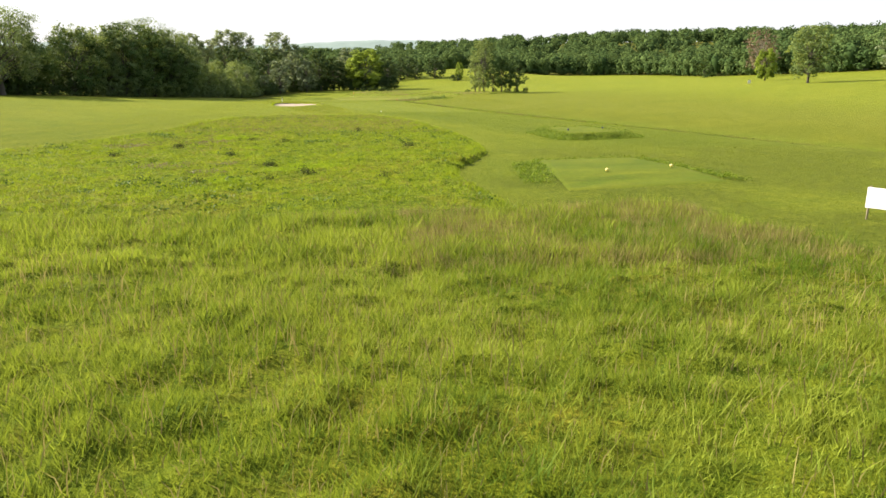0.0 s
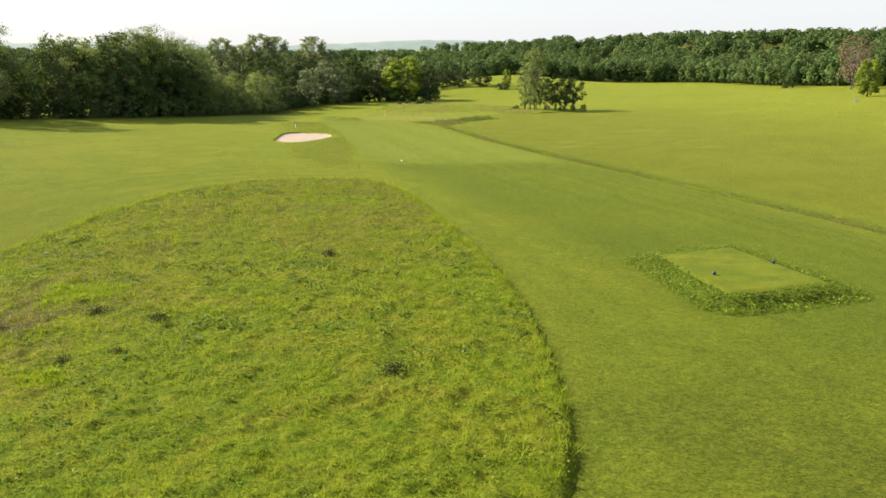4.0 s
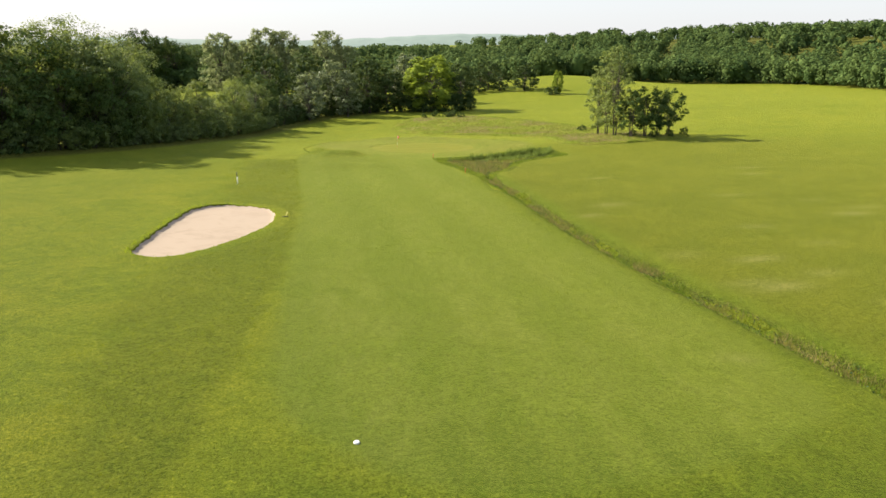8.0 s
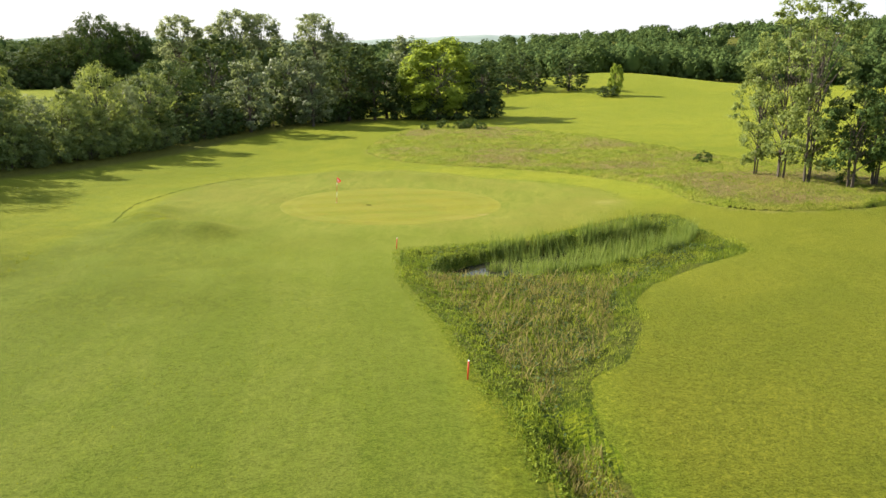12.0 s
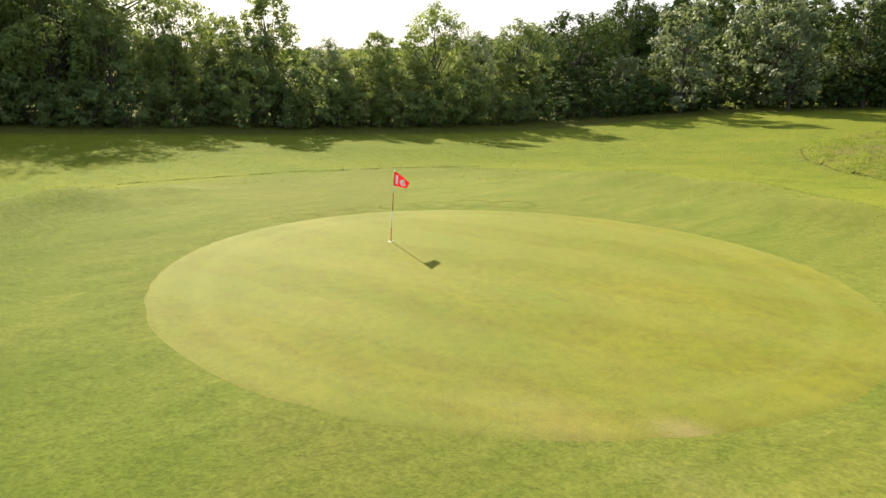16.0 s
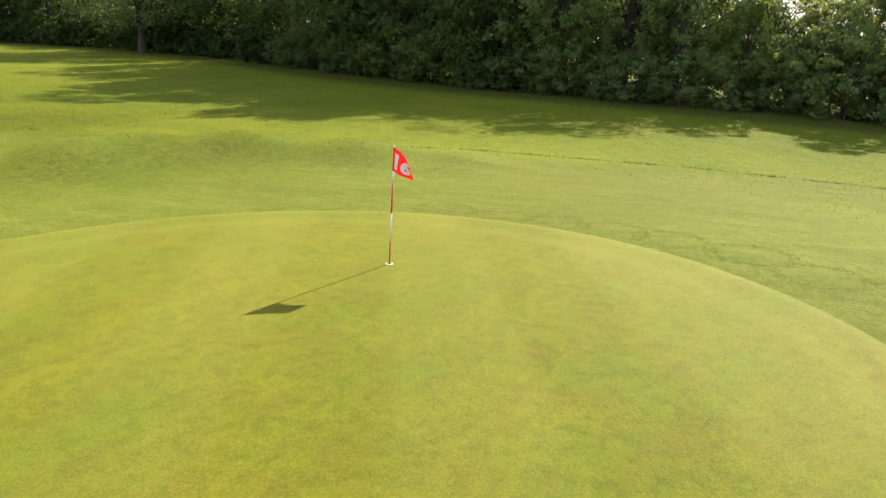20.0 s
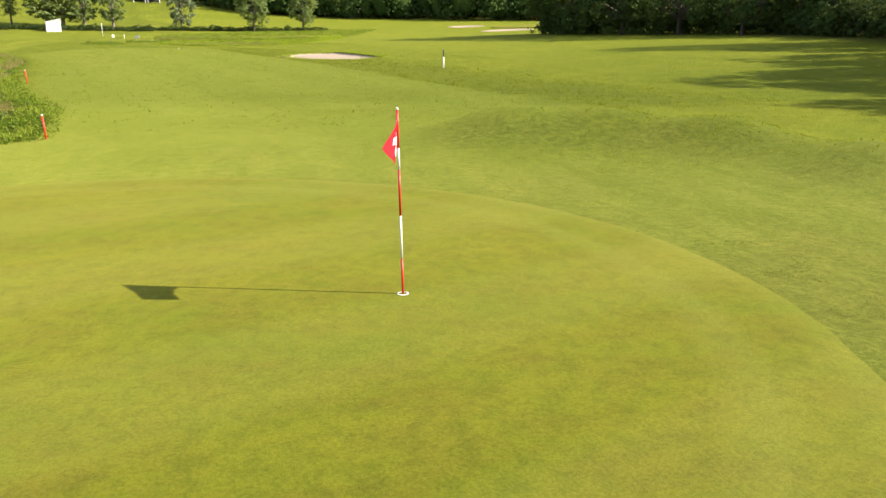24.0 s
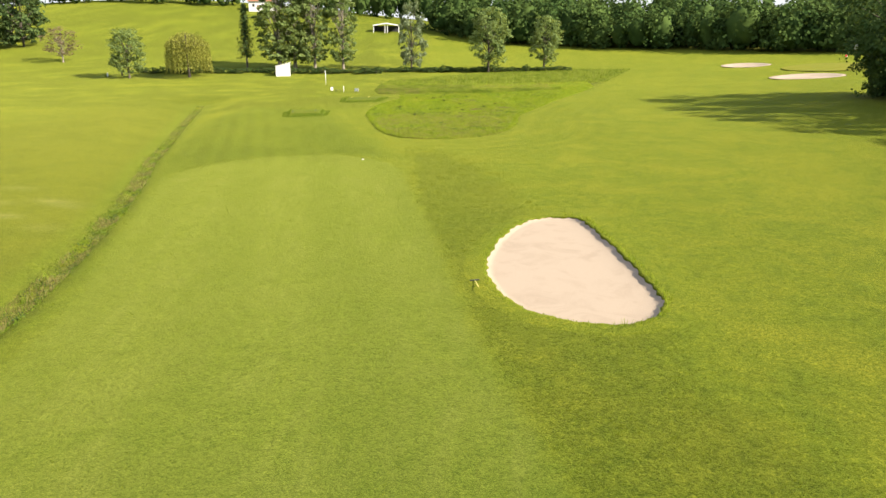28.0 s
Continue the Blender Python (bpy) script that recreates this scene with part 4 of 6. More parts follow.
SRC = {
    "broad": tree_meshes(12, 4.6, 0.8, 32, 4600, 0.44, LEAF_MID, WOOD_BARK),
    "dark": tree_meshes(12, 4.1, 0.5, 32, 4600, 0.44, LEAF_DARK, WOOD_BARK, lean=0.8),
    "slim": tree_meshes(12, 3.2, 0.8, 28, 4000, 0.40, LEAF_MID, WOOD_BARK, top=1.6),
    "near_broad": tree_meshes(12, 4.6, 0.8, 44, 10500, 0.27, LEAF_ROW, WOOD_BARK),
    "near_dark": tree_meshes(12, 4.1, 0.5, 44, 10500, 0.27, LEAF_ROW_DARK, WOOD_BARK, lean=0.8),
    "near_slim": tree_meshes(12, 3.2, 0.8, 38, 8500, 0.25, LEAF_ROW, WOOD_BARK, top=1.6),
    "near_silver": tree_meshes(12, 3.9, 0.5, 38, 9500, 0.24, LEAF_SILVER, WOOD_BARK, top=1.3, hollow=0.35),
    "near_back": tree_meshes(12, 4.6, 0.6, 30, 6500, 0.38, LEAF_ROW_DARK, WOOD_BARK),
    "near_bush": tree_meshes(4.2, 2.6, 0.1, 24, 4000, 0.21, LEAF_ROW, WOOD_BARK, stems=3, trunk=0.08),
    "near_bush2": tree_meshes(3.6, 2.4, 0.1, 22, 3600, 0.20, LEAF_ROW_DARK, WOOD_BARK, stems=3, trunk=0.08),
    "light": tree_meshes(12, 4.2, 0.6, 44, 13000, 0.36, LEAF_LIGHT, WOOD_BARK),
    "silver": tree_meshes(12, 3.9, 0.5, 28, 4200, 0.40, LEAF_SILVER, WOOD_BARK, top=1.3),
    "oak": tree_meshes(18, 8.2, 3.2, 52, 17000, 0.32, LEAF_ROW_DARK, WOOD_BARK, trunk=0.5),
    "crown": tree_meshes(18, 8.6, 0.8, 56, 9000, 0.52, LEAF_MID, WOOD_BARK, trunk=0.45),
    "back": tree_meshes(12, 4.6, 0.6, 26, 1900, 0.72, LEAF_DARK, WOOD_BARK),
    "bush": tree_meshes(4.2, 2.6, 0.1, 18, 1200, 0.40, LEAF_MID, WOOD_BARK, stems=3, trunk=0.08),
    "bush2": tree_meshes(3.6, 2.4, 0.1, 16, 1100, 0.38, LEAF_DARK, WOOD_BARK, stems=3, trunk=0.08),
    "poplar": tree_meshes(26, 7.4, 1.0, 60, 9000, 0.58, LEAF_POPLAR, WOOD_BARK, top=1.2, trunk=0.4, hollow=0.3),
    "slender": tree_meshes(15, 2.7, 1.2, 46, 6200, 0.24, LEAF_SLENDER, WOOD_BARK, stems=4, trunk=0.15, top=1.2, hollow=0.3),
    "copse": tree_meshes(8.2, 3.0, 1.5, 18, 4600, 0.24, LEAF_MID, WOOD_BARK, stems=4, trunk=0.15, hollow=0.4),
    "park": tree_meshes(14, 5.0, 1.8, 36, 4800, 0.46, LEAF_ROW, WOOD_BARK, top=1.35),
    "bare": tree_meshes(15, 5.0, 3.0, 34, 1500, 0.50, LEAF_BROWN, PALE_BARK, trunk=0.3),
    "column": tree_meshes(25, 4.2, 1.0, 54, 7500, 0.52, LEAF_ROW, PALE_BARK, top=1.2, trunk=0.35),
}
LABELS = {"broad": "bushy green broadleaf tree in a hedgerow", "dark": "dark green broadleaf tree in a hedgerow", "slim": "upright green tree in a hedgerow",
          "light": "bright yellow-green broadleaf tree in full leaf", "oak": "tall spreading dark oak at the fairway's edge",
          "silver": "grey-green willow-like tree in a hedgerow", "back": "dark tree in the second row of the hedgerow",
          "bush": "dense green shrub under the hedgerow trees", "bush2": "dark green shrub under the hedgerow trees",
          "poplar": "tall grey-green poplar rising above the hedgerow", "slender": "clump of slender pale-stemmed trees with thin foliage",
          "copse": "small dark round-headed tree on several thin stems", "park": "single full green tree standing in mown grass",
          "bare": "half-bare brownish tree at the wood's edge", "column": "tall columnar green tree beside the stream"}
GROUPS = {"park": "specimen trees", "slender": "copse in the heath", "copse": "copse in the heath", "poplar": "poplars", "column": "stream trees"}
for k in ("broad", "dark", "slim", "silver", "back", "bush", "bush2"):
    LABELS["near_" + k] = LABELS[k]
LABELS["crown"] = "large round-crowned green tree in a hedgerow"
tree_src = {}


def put_tree(kind, x, y, s, sz=None, turn=None, label="", sink=0.0):
    turn = rng.uniform(0, 360) if turn is None else turn
    if kind not in tree_src:
        shrub = "bush" in kind
        ob = tree_thing("shrub" if shrub else "tree", SRC[kind], LABELS[kind], (x, y, h1(x, y) - sink), turn, s, GROUPS.get(kind, "hedgerow"), "shrub" if shrub else "tree")
        ob.scale = (s, s, sz or s)
        tree_src[kind] = ob
    else:
        ob = plant(tree_src[kind], x, y, turn, s, sz, sink)
    if label:
        ob["label"] = label
    return ob


def row_at(k):
    """A point on the row, and the way into the wood there."""
    n = len(ROW) - 1
    i = min(n - 1, int(k * n))
    f = k * n - i
    p, d = ROW[i] + (ROW[i + 1] - ROW[i]) * f, ROW[i + 1] - ROW[i]
    d = d / np.linalg.norm(d)
    return p, np.array([-d[1], d[0]])


def row_height(y):
    return float(np.interp(y, [-160, -60, -30, -12, 4, 11, 20, 45, 60, 75, 95], [13, 11, 12.5, 13.5, 13, 8.2, 5.9, 6.0, 7.4, 8.6, 9.2]))


lengths = np.linalg.norm(np.diff(ROW, axis=0), axis=1)
cum = np.concatenate([[0], np.cumsum(lengths)])
walked = 0.0
while walked < cum[-1]:
    k = np.interp(walked, cum, np.arange(len(cum))) / (len(cum) - 1)
    p, nrm = row_at(k)
    close = -32 < p[1] < 50
    pre = "near_" if close else ""
    H = row_height(p[1]) * (0.74 + 0.45 * rng.random() ** 1.4 if close else 0.55 + 0.5 * rng.random() ** 1.2)
    q = p + nrm * (3.0 + rng.uniform(-0.8, 1.8))
    kinds = ("broad", "dark", "slim", "silver", "broad", "slim") if p[1] > 8 else ("broad", "dark", "dark", "broad", "slim")
    w = max(0.62, H / 12 * 0.95)
    put_tree(pre + kinds[int(rng.integers(len(kinds)))], q[0], q[1], w * rng.uniform(0.85, 1.1), H / 12.0)
    if H > 4.5:
        q2 = p + nrm * (9 + rng.uniform(-1.5, 2.5))
        put_tree(pre + "back", q2[0], q2[1], H / 12 * 0.95, H / 12 * rng.uniform(0.9, 1.2))
    walked += 2.2 + 0.16 * H + rng.uniform(0, 1.0) + (0 if close else 1.2)
walked = 0.0
while walked < cum[-1]:
    k = np.interp(walked, cum, np.arange(len(cum))) / (len(cum) - 1)
    p, nrm = row_at(k)
    q = p + nrm * rng.uniform(0.3, 1.6)
    s = rng.uniform(0.65, 1.15)
    put_tree(("near_" if -32 < p[1] < 50 else "") + ("bush", "bush2")[int(rng.integers(2))], q[0], q[1], s, s * rng.uniform(0.75, 1.15))
    walked += rng.uniform(2.3, 3.4)

for x, y, s in ((-53, 9, 0.95), (-58, 0, 1.05), (-70, -55, 0.92)):
    put_tree("oak", x, y, s)
# taller trees that stand out of the low middle of the row
for kind, x, y, s, z in (("near_slim", -41.8, 20.8, 0.85, 0.92), ("near_broad", -43, 13.5, 0.7, 0.78), ("near_slim", -40.3, 31.9, 0.62, 0.72), ("near_broad", -39.8, 38.8, 0.72, 0.92),
                         ("near_silver", -38.9, 43.8, 0.62, 0.74), ("near_silver", -42, 27, 0.55, 0.6), ("near_dark", -38.2, 50, 0.8, 0.85)):
    put_tree(kind, x, y, s, z)
# large crowns that stand out of the row
for x, y, s, z in ((-72, -45, 0.85, 0.77), (-64, -32, 0.72, 0.78), (-57, -17, 1.06, 0.94), (-48, -8, 0.62, 0.70), (-77, -154, 1.15, 1.2), (-76, -141, 1.1, 1.2),
                   (-77, -127, 1.1, 1.18), (-80, -112, 1.0, 1.08), (-82, -97, 0.95, 1.0), (-42, 66, 0.7, 0.62)):
    put_tree("crown", x, y, s, z)
# the north end of the row and what rises behind it
put_tree("light", 3, 95, 1.7, 1.3, label="large bright yellow-green tree at the end of the hedgerow")
put_tree("silver", -4, 106, 1.4, 1.4, label="tall pale grey-green tree behind the yellow-green one")
put_tree("dark", 12, 98, 1.1, 1.0)
put_tree("dark", -8, 97, 1.1, 1.0)
put_tree("dark", -3, 102, 1.1, 1.0)
for x, y in ((-1, 94), (3, 92.5), (7, 93.5), (11, 95), (14, 97.5), (-5, 94)):
    put_tree("bush2", x, y, rng.uniform(1.0, 1.4))
for x, y, q in ((8, 72, 0.4), (5, 74, 0.45), (12, 70, 0.38), (10, 75, 0.5), (2, 70, 0.35), (36.2, 22, 0.36), (9.5, 73, 0.42)):
    put_tree("bush", x, y, q, q * 0.8, label="small green bush growing in the heath")
for x, y, s in ((-25, 83, 1.2), (-20, 80, 1.0), (-29, 70, 1.0)):
    put_tree("silver", x, y, s, s * 1.05)
for x, y, s in ((-15, 91, 1.12), (-10, 93, 1.0)):
    put_tree("dark", x, y, s, s)
for x, y, s in ((-88, 185, 1.0), (-81, 192, 0.88), (-70, 189, 1.08), (-63, 195, 1.04), (-44, 193, 1.04), (-36, 188, 0.8)):
    put_tree("poplar", x, y, s)
for x, y, s in ((-50, 110, 1.3), (-40, 122, 1.2), (-30, 112, 1.1), (-62, 150, 1.5), (-44, 152, 1.4), (-20, 130, 1.3), (-8, 140, 1.2), (6, 128, 0.9)):
    put_tree("back", x, y, s)
# tall dark trees beyond the pale field behind the hedgerow
for x, y, q, z in ((-122, 246, 1.05, 1.0), (-128, 240, 1.1, 1.2), (-135, 244, 1.1, 1.3), (-142, 236, 1.15, 1.5), (-149, 240, 1.1, 1.25), (-156, 232, 1.05, 1.05), (-163, 230, 1.0, 0.85),
                   (-170, 224, 1.0, 0.75), (-178, 220, 1.0, 0.72), (-186, 214, 1.0, 0.75), (-195, 208, 1.0, 0.75), (-205, 200, 1.0, 0.8)):
    put_tree("crown", x, y, q, z, label="tall dark tree beyond the pale field")
for i in range(30):
    put_tree("bush2", -116 - 3.2 * i + rng.uniform(-1, 1), 238 - 1.4 * i + rng.uniform(-1.5, 1.5), rng.uniform(1.4, 2.0), label="dark shrub at the far field's edge")
# copse in the heath
for x, y, s, z in ((37.5, 5.0, 0.95, 1.0), (38.6, 1.8, 1.0, 1.05), (36.6, 8.5, 0.75, 0.82)):
    put_tree("slender", x, y, s, z)
for x, y, s, z in ((40.8, -0.6, 0.85, 0.95), (43.6, 1.2, 1.0, 1.02), (46.4, 3.2, 0.95, 0.95), (49.2, 6.6, 0.85, 0.98)):
    put_tree("copse", x, y, s, z)
for x, y, s in ((41.5, 1.5, 0.28), (45, 0.5, 0.3), (48, 1.8, 0.32), (51.5, 4.5, 0.34)):
    put_tree("bush", x, y, s, label="low green undergrowth at the copse")
# lone trees in the north and east
put_tree("light", 47.6, 141, 0.42, 0.66, label="thin yellow-green sapling in the mown field")
put_tree("bush2", 46.0, 140, 1.2, 0.75, label="dark round shrub beside a sapling")
put_tree("dark", 37, 156, 1.15, 0.8, label="dark dense low tree at the field's edge")
for x, y, s in ((28, 160, 0.7), (20, 163, 0.8), (11, 160, 0.75), (2, 163, 0.85), (-8, 158, 0.9), (24, 172, 1.0), (12, 176, 1.0)):
    put_tree("back", x, y, s, s * 0.9, label="low leafy tree at the far field's edge")
put_tree("light", 129, 9, 0.68, 0.78, label="young light green tree in the open field")
put_tree("park", 120.5, -28, 1.05, 1.0)
put_tree("silver", 127, -56, 1.5, 1.5, label="tall pale green tree standing in the field")
put_tree("bare", 150, 52, 1.05, 1.1)
put_tree("bare", 158, 64, 0.9, 0.9)
put_tree("bush", 148, 92, 1.3, 1.4, label="conical light green bush before the wood")
# trees along the stream in the south
put_tree("park", 85.6, -227, 0.92, 0.88)
put_tree("park", -11, -241, 1.12, 1.2)
put_tree("park", -27, -244, 0.9, 1.02)
put_tree("column", 45, -246, 1.3, 1.08)
put_tree("column", 49, -244, 1.5, 1.1, label="tall dense dark green tree beside the stream")
put_tree("column", 39, -245, 1.0, 1.02)
put_tree("column", 31, -246, 0.95, 0.95)
put_tree("silver", 11, -245, 1.05, 1.58, label="slim greyish tree beside the stream")
put_tree("bare", 121, -260, 1.0, 0.68, label="small pinkish-brown tree on the slope")
for x, y, s in ((150, -289, 1.6), (160, -280, 1.5), (158, -296, 1.7), (170, -288, 1.7)):
    put_tree("back", x, y, s)
for i in range(80):
    x = -34 + 124 * (i + rng.random()) / 80
    q = rng.uniform(0.45, 0.85)
    put_tree(("bush", "bush2")[i % 2], x, -238.5 - 4 * (x < 20) + rng.uniform(-1.6, 1.6), q, rng.uniform(0.2, 0.42), label="low waterside shrub along the stream")


def willow():
    ob = thing("willow", "weeping willow with hanging yellow-green strands", "tree", (70, -229, h1(70, -229)))
    wood = [tube([(0, 0, -0.3), (0.2, 0, 3), (0.1, 0.2, 7.5)], [0.45, 0.35, 0.12], 9)]
    P, D = [], []
    for i in range(150):
        a, q = i * 2.399, 5.6 * math.sqrt((i + 0.5) / 150)
        top = 11.6 - 0.09 * q * q + rng.normal() * 0.3
        low = 0.8 + 2.2 * rng.random() if q > 3 else 5
        n = int((top - low) * 7)
        z = np.linspace(top, low, n)
        out = 0.25 * (top - z) ** 0.5
        P.append(np.stack([math.cos(a) * (q + out) + rng.normal(size=n) * 0.12, math.sin(a) * (q + out) + rng.normal(size=n) * 0.12, z], 1))
        if i % 5 == 0:
            wood.append(tube([(0.1, 0.2, 6.5), (math.cos(a) * q * 0.6, math.sin(a) * q * 0.6, top - 0.3), (math.cos(a) * q, math.sin(a) * q, top - 0.6)], [0.12, 0.07, 0.03], 5))
    P = np.concatenate(P)
    part("trunk", joined("trunk", wood, WOOD_BARK, True), None, ob)
    part("crown", joined("crown", [leaf_quads(P, 0.5, np.tile([0, 0, 0.3], (len(P), 1)), 1.5, 0.4)], LEAF_WILLOW), None, ob)


def conifer():
    ob = thing("conifer", "dark narrow conifer with a bare lower trunk", "tree", (58.5, -244, h1(58.5, -244)))
    wood, P, D = [tube([(0, 0, -0.3), (0, 0, 8), (0, 0, 18.5)], [0.32, 0.22, 0.04], 9)], [], []
    for i in range(90):
        z = 4.2 + 14.2 * i / 90
        r = 3.1 * (1 - (z - 4.2) / 15.5) ** 0.8 * rng.uniform(0.7, 1.1)
        a = i * 2.399
        e = np.array([math.cos(a) * r, math.sin(a) * r, z - 0.25 * r])
        wood.append(tube([(0, 0, z), tuple(e * [0.6, 0.6, 1]), tuple(e)], [0.06, 0.04, 0.015], 4))
        k = rng.random((34, 1))
        P.append(np.array([0, 0, z]) * (1 - k) + e * k + rng.normal(size=(34, 3)) * 0.22)
        D.append(np.tile([math.cos(a), math.sin(a), -0.3], (34, 1)))
    part("trunk", joined("trunk", wood, WOOD_BARK, True), None, ob)
    part("crown", joined("crown", [leaf_quads(np.concatenate(P), 0.5, np.concatenate(D), aspect=0.4)], LEAF_DARK), None, ob)


willow()
conifer()


# ---- far woods ----
def far_wood(name, label, spots, mat, leaf, per):
    """Many crowns of leaf clumps in one mesh. spots: x, y, height, radius."""
    sp = np.asarray(spots)
    n = len(sp)
    Z = height(sp[:, 0], sp[:, 1])
    P, D = [], []
    for i in range(n):
        x, y, hh, r = sp[i]
        u = unit(16)
        u[:, 2] = np.where(u[:, 2] < -0.25, -u[:, 2], u[:, 2])
        lobes = np.concatenate([u * [0.74, 0.74, 0.62], unit(6) * [0.75, 0.75, 0.2] - [0, 0, 0.55]])
        which = rng.integers(len(lobes), size=per)
        d = unit(per) + lobes[which] * 0.7
        d /= np.linalg.norm(d, axis=1)[:, None]
        loc = lobes[which] + d * (0.24 + 0.08 * rng.random((per, 1)))
        P.append(np.array([x, y, Z[i] + hh * 0.52]) + loc * [r, r, hh * 0.5])
        D.append(d)
    v, f = leaf_quads(np.concatenate(P), leaf, np.concatenate(D), aspect=0.9)
    ball, k = [], 7
    for j, (zz, q) in enumerate(((-1.0, 0.35), (-0.55, 0.85), (0.1, 0.95), (0.7, 0.6), (0.95, 0.08))):
        ball += [(math.cos(2 * math.pi * (i + 0.5 * (j % 2)) / k) * q, math.sin(2 * math.pi * (i + 0.5 * (j % 2)) / k) * q, zz) for i in range(k)]
    ball = np.array(ball)
    tri = np.array([t for j in range(4) for i in range(k) for t in ((j * k + i, j * k + (i + 1) % k, j * k + k + i), (j * k + (i + 1) % k, j * k + k + (i + 1) % k, j * k + k + i))])
    core = np.stack([sp[:, 0], sp[:, 1], Z + sp[:, 2] * 0.45], 1)[:, None] + ball * np.stack([sp[:, 3] * 0.55, sp[:, 3] * 0.55, sp[:, 2] * 0.34], 1)[:, None]
    core = core + rng.normal(size=core.shape) * 0.35
    f = np.concatenate([f, (tri[None] + (np.arange(n) * len(ball))[:, None, None] + len(v)).reshape(-1, 3)])
    v = np.concatenate([v, core.reshape(-1, 3)])
    return tagged(new(name, mesh_of(name, v, f, [mat])), label, "woodland", kind="stuff")


def edge_spots(line, depth, count, hlo, hhi, side=1, power=1.4):
    out = []
    L = np.concatenate([[0], np.cumsum(np.linalg.norm(np.diff(line, axis=0), axis=1))])
    for i in range(count):
        s = (i + rng.random()) / count * L[-1]
        j = int(np.clip(np.searchsorted(L, s) - 1, 0, len(line) - 2))
        f = (s - L[j]) / (L[j + 1] - L[j])
        p, d = line[j] + (line[j + 1] - line[j]) * f, line[j + 1] - line[j]
        nrm = np.array([-d[1], d[0]]) / np.linalg.norm(d) * side
        q = p + nrm * depth * rng.random() ** power
        hh = rng.uniform(hlo, hhi)
        out.append((q[0], q[1], hh, hh * rng.uniform(0.40, 0.60)))
    return out


far_wood("woodland", "dense green oak wood along the far edge of the course", edge_spots(NE_EDGE, 7, 80, 8, 13) + edge_spots(NE_EDGE, 170, 380, 10, 15), LEAF_FAR, 0.95, 380)
far_wood("woodland", "dark dense wood behind the distant green", edge_spots(S_EDGE, 8, 90, 8, 14, -1) + edge_spots(S_EDGE, 90, 280, 12, 19, -1), LEAF_SOUTH, 1.1, 320)
spots = []
for i in range(900):
    y = 215 + 700 * rng.random() ** 1.2
    x = rng.uniform(-0.72, 0.25) * (y + 90)
    if (x > 10 and y < 238) or (-105 < x < -20 and y < 212) or (x < -105 and y < 232):
        continue
    hh = rng.uniform(9, 15)
    spots.append((x, y, hh, hh * rng.uniform(0.42, 0.62)))
far_wood("woodland", "green woods rolling to the skyline", spots, LEAF_FAR, 1.6, 160)
spots = []
for i in range(420):
    x, y = rng.uniform(20, 420), rng.uniform(236, 560)
    hh = rng.uniform(9, 13)
    spots.append((x, y, hh, hh * rng.uniform(0.42, 0.58)))
far_wood("woodland", "dense green wood covering the hill behind the field", spots, LEAF_FAR, 1.4, 200)
spots = [(x, -352 - 0.1 * abs(x - 90) + rng.uniform(-6, 6) - 14, rng.uniform(9, 14), rng.uniform(4, 5.5)) for x in np.linspace(30, 235, 34) if not 68 < x < 98]
spots += [(x, -392 + rng.uniform(-8, 8), rng.uniform(13, 17), rng.uniform(5.5, 7)) for x in np.linspace(-10, 250, 46)]
far_wood("woodland", "dark trees on the crest of the southern hill", spots, LEAF_SOUTH, 1.2, 220)


far_wood("woodland", "distant dark woods beyond the hedgerow", edge_spots(arr((-250, -150), (-290, 40), (-330, 280), (-345, 480)), 80, 180, 7, 11), LEAF_FAR, 1.5, 150)


# ---- distant hills ----
def far_hills():
    """Wooded hills on the northern skyline, their haze painted into the colour."""
    m, t, n, l, b = nodes_of("haze_painted_hills")
    v = coords(t)
    # greyed, pale greens carry the aerial haze, as there is no volume
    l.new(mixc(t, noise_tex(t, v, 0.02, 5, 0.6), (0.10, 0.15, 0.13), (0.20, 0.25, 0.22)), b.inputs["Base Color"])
    b.inputs["Roughness"].default_value = 1.0
    xs = np.linspace(-2300, 1500, 150)
    rows = []
    for y, k in ((1950, -0.05), (2100, 0.45), (2250, 0.85), (2400, 1.0), (2700, 0.3)):
        top = 40 + 26 * vnoise(xs, 0 * xs, 0.0016, 41) + 9 * vnoise(xs, 0 * xs + y * 0.002, 0.006, 42) + 4 * vnoise(xs, 0 * xs, 0.03, 43)
        rows.append(np.stack([xs, y + 60 * vnoise(xs, 0 * xs, 0.002, 44), k * top + 6], 1))
    i = np.arange(len(xs) * 5).reshape(5, -1)
    q = np.stack([i[:-1, :-1], i[:-1, 1:], i[1:, 1:], i[1:, :-1]], -1).reshape(-1, 4)
    tagged(new("backdrop", mesh_of("backdrop", np.concatenate(rows), q, [m], True)), "wooded hills on the skyline, painted pale for haze", "hills", kind="structure")


far_hills()


# ---- grass ----
def patchy(x, y, f=0.6):
    return 0.75 + 0.3 * np.sin(x * f + 1.7 * np.sin(y * f * 0.8)) * np.sin(y * f * 1.1 + 1.3 * np.sin(x * f * 0.7)) + 0.25 * np.sin(x * f * 3.1 + y * f * 2.3) * np.sin(y * f * 3.7 - x * f)


def spots_in(box_, count):
    """Chance places in a box, or along a line with a metre to either side."""
    if not isinstance(box_, np.ndarray):
        return rng.uniform(box_[0], box_[1], count), rng.uniform(box_[2], box_[3], count)
    k = rng.random(count) * (len(box_) - 1)
    i = k.astype(int)
    p, d = box_[i], box_[i + 1] - box_[i]
    q = p + d * (k - i)[:, None] + np.stack([-d[:, 1], d[:, 0]], 1) / np.linalg.norm(d, axis=1)[:, None] * rng.uniform(-1.1, 1.1, count)[:, None]
    return q[:, 0], q[:, 1]


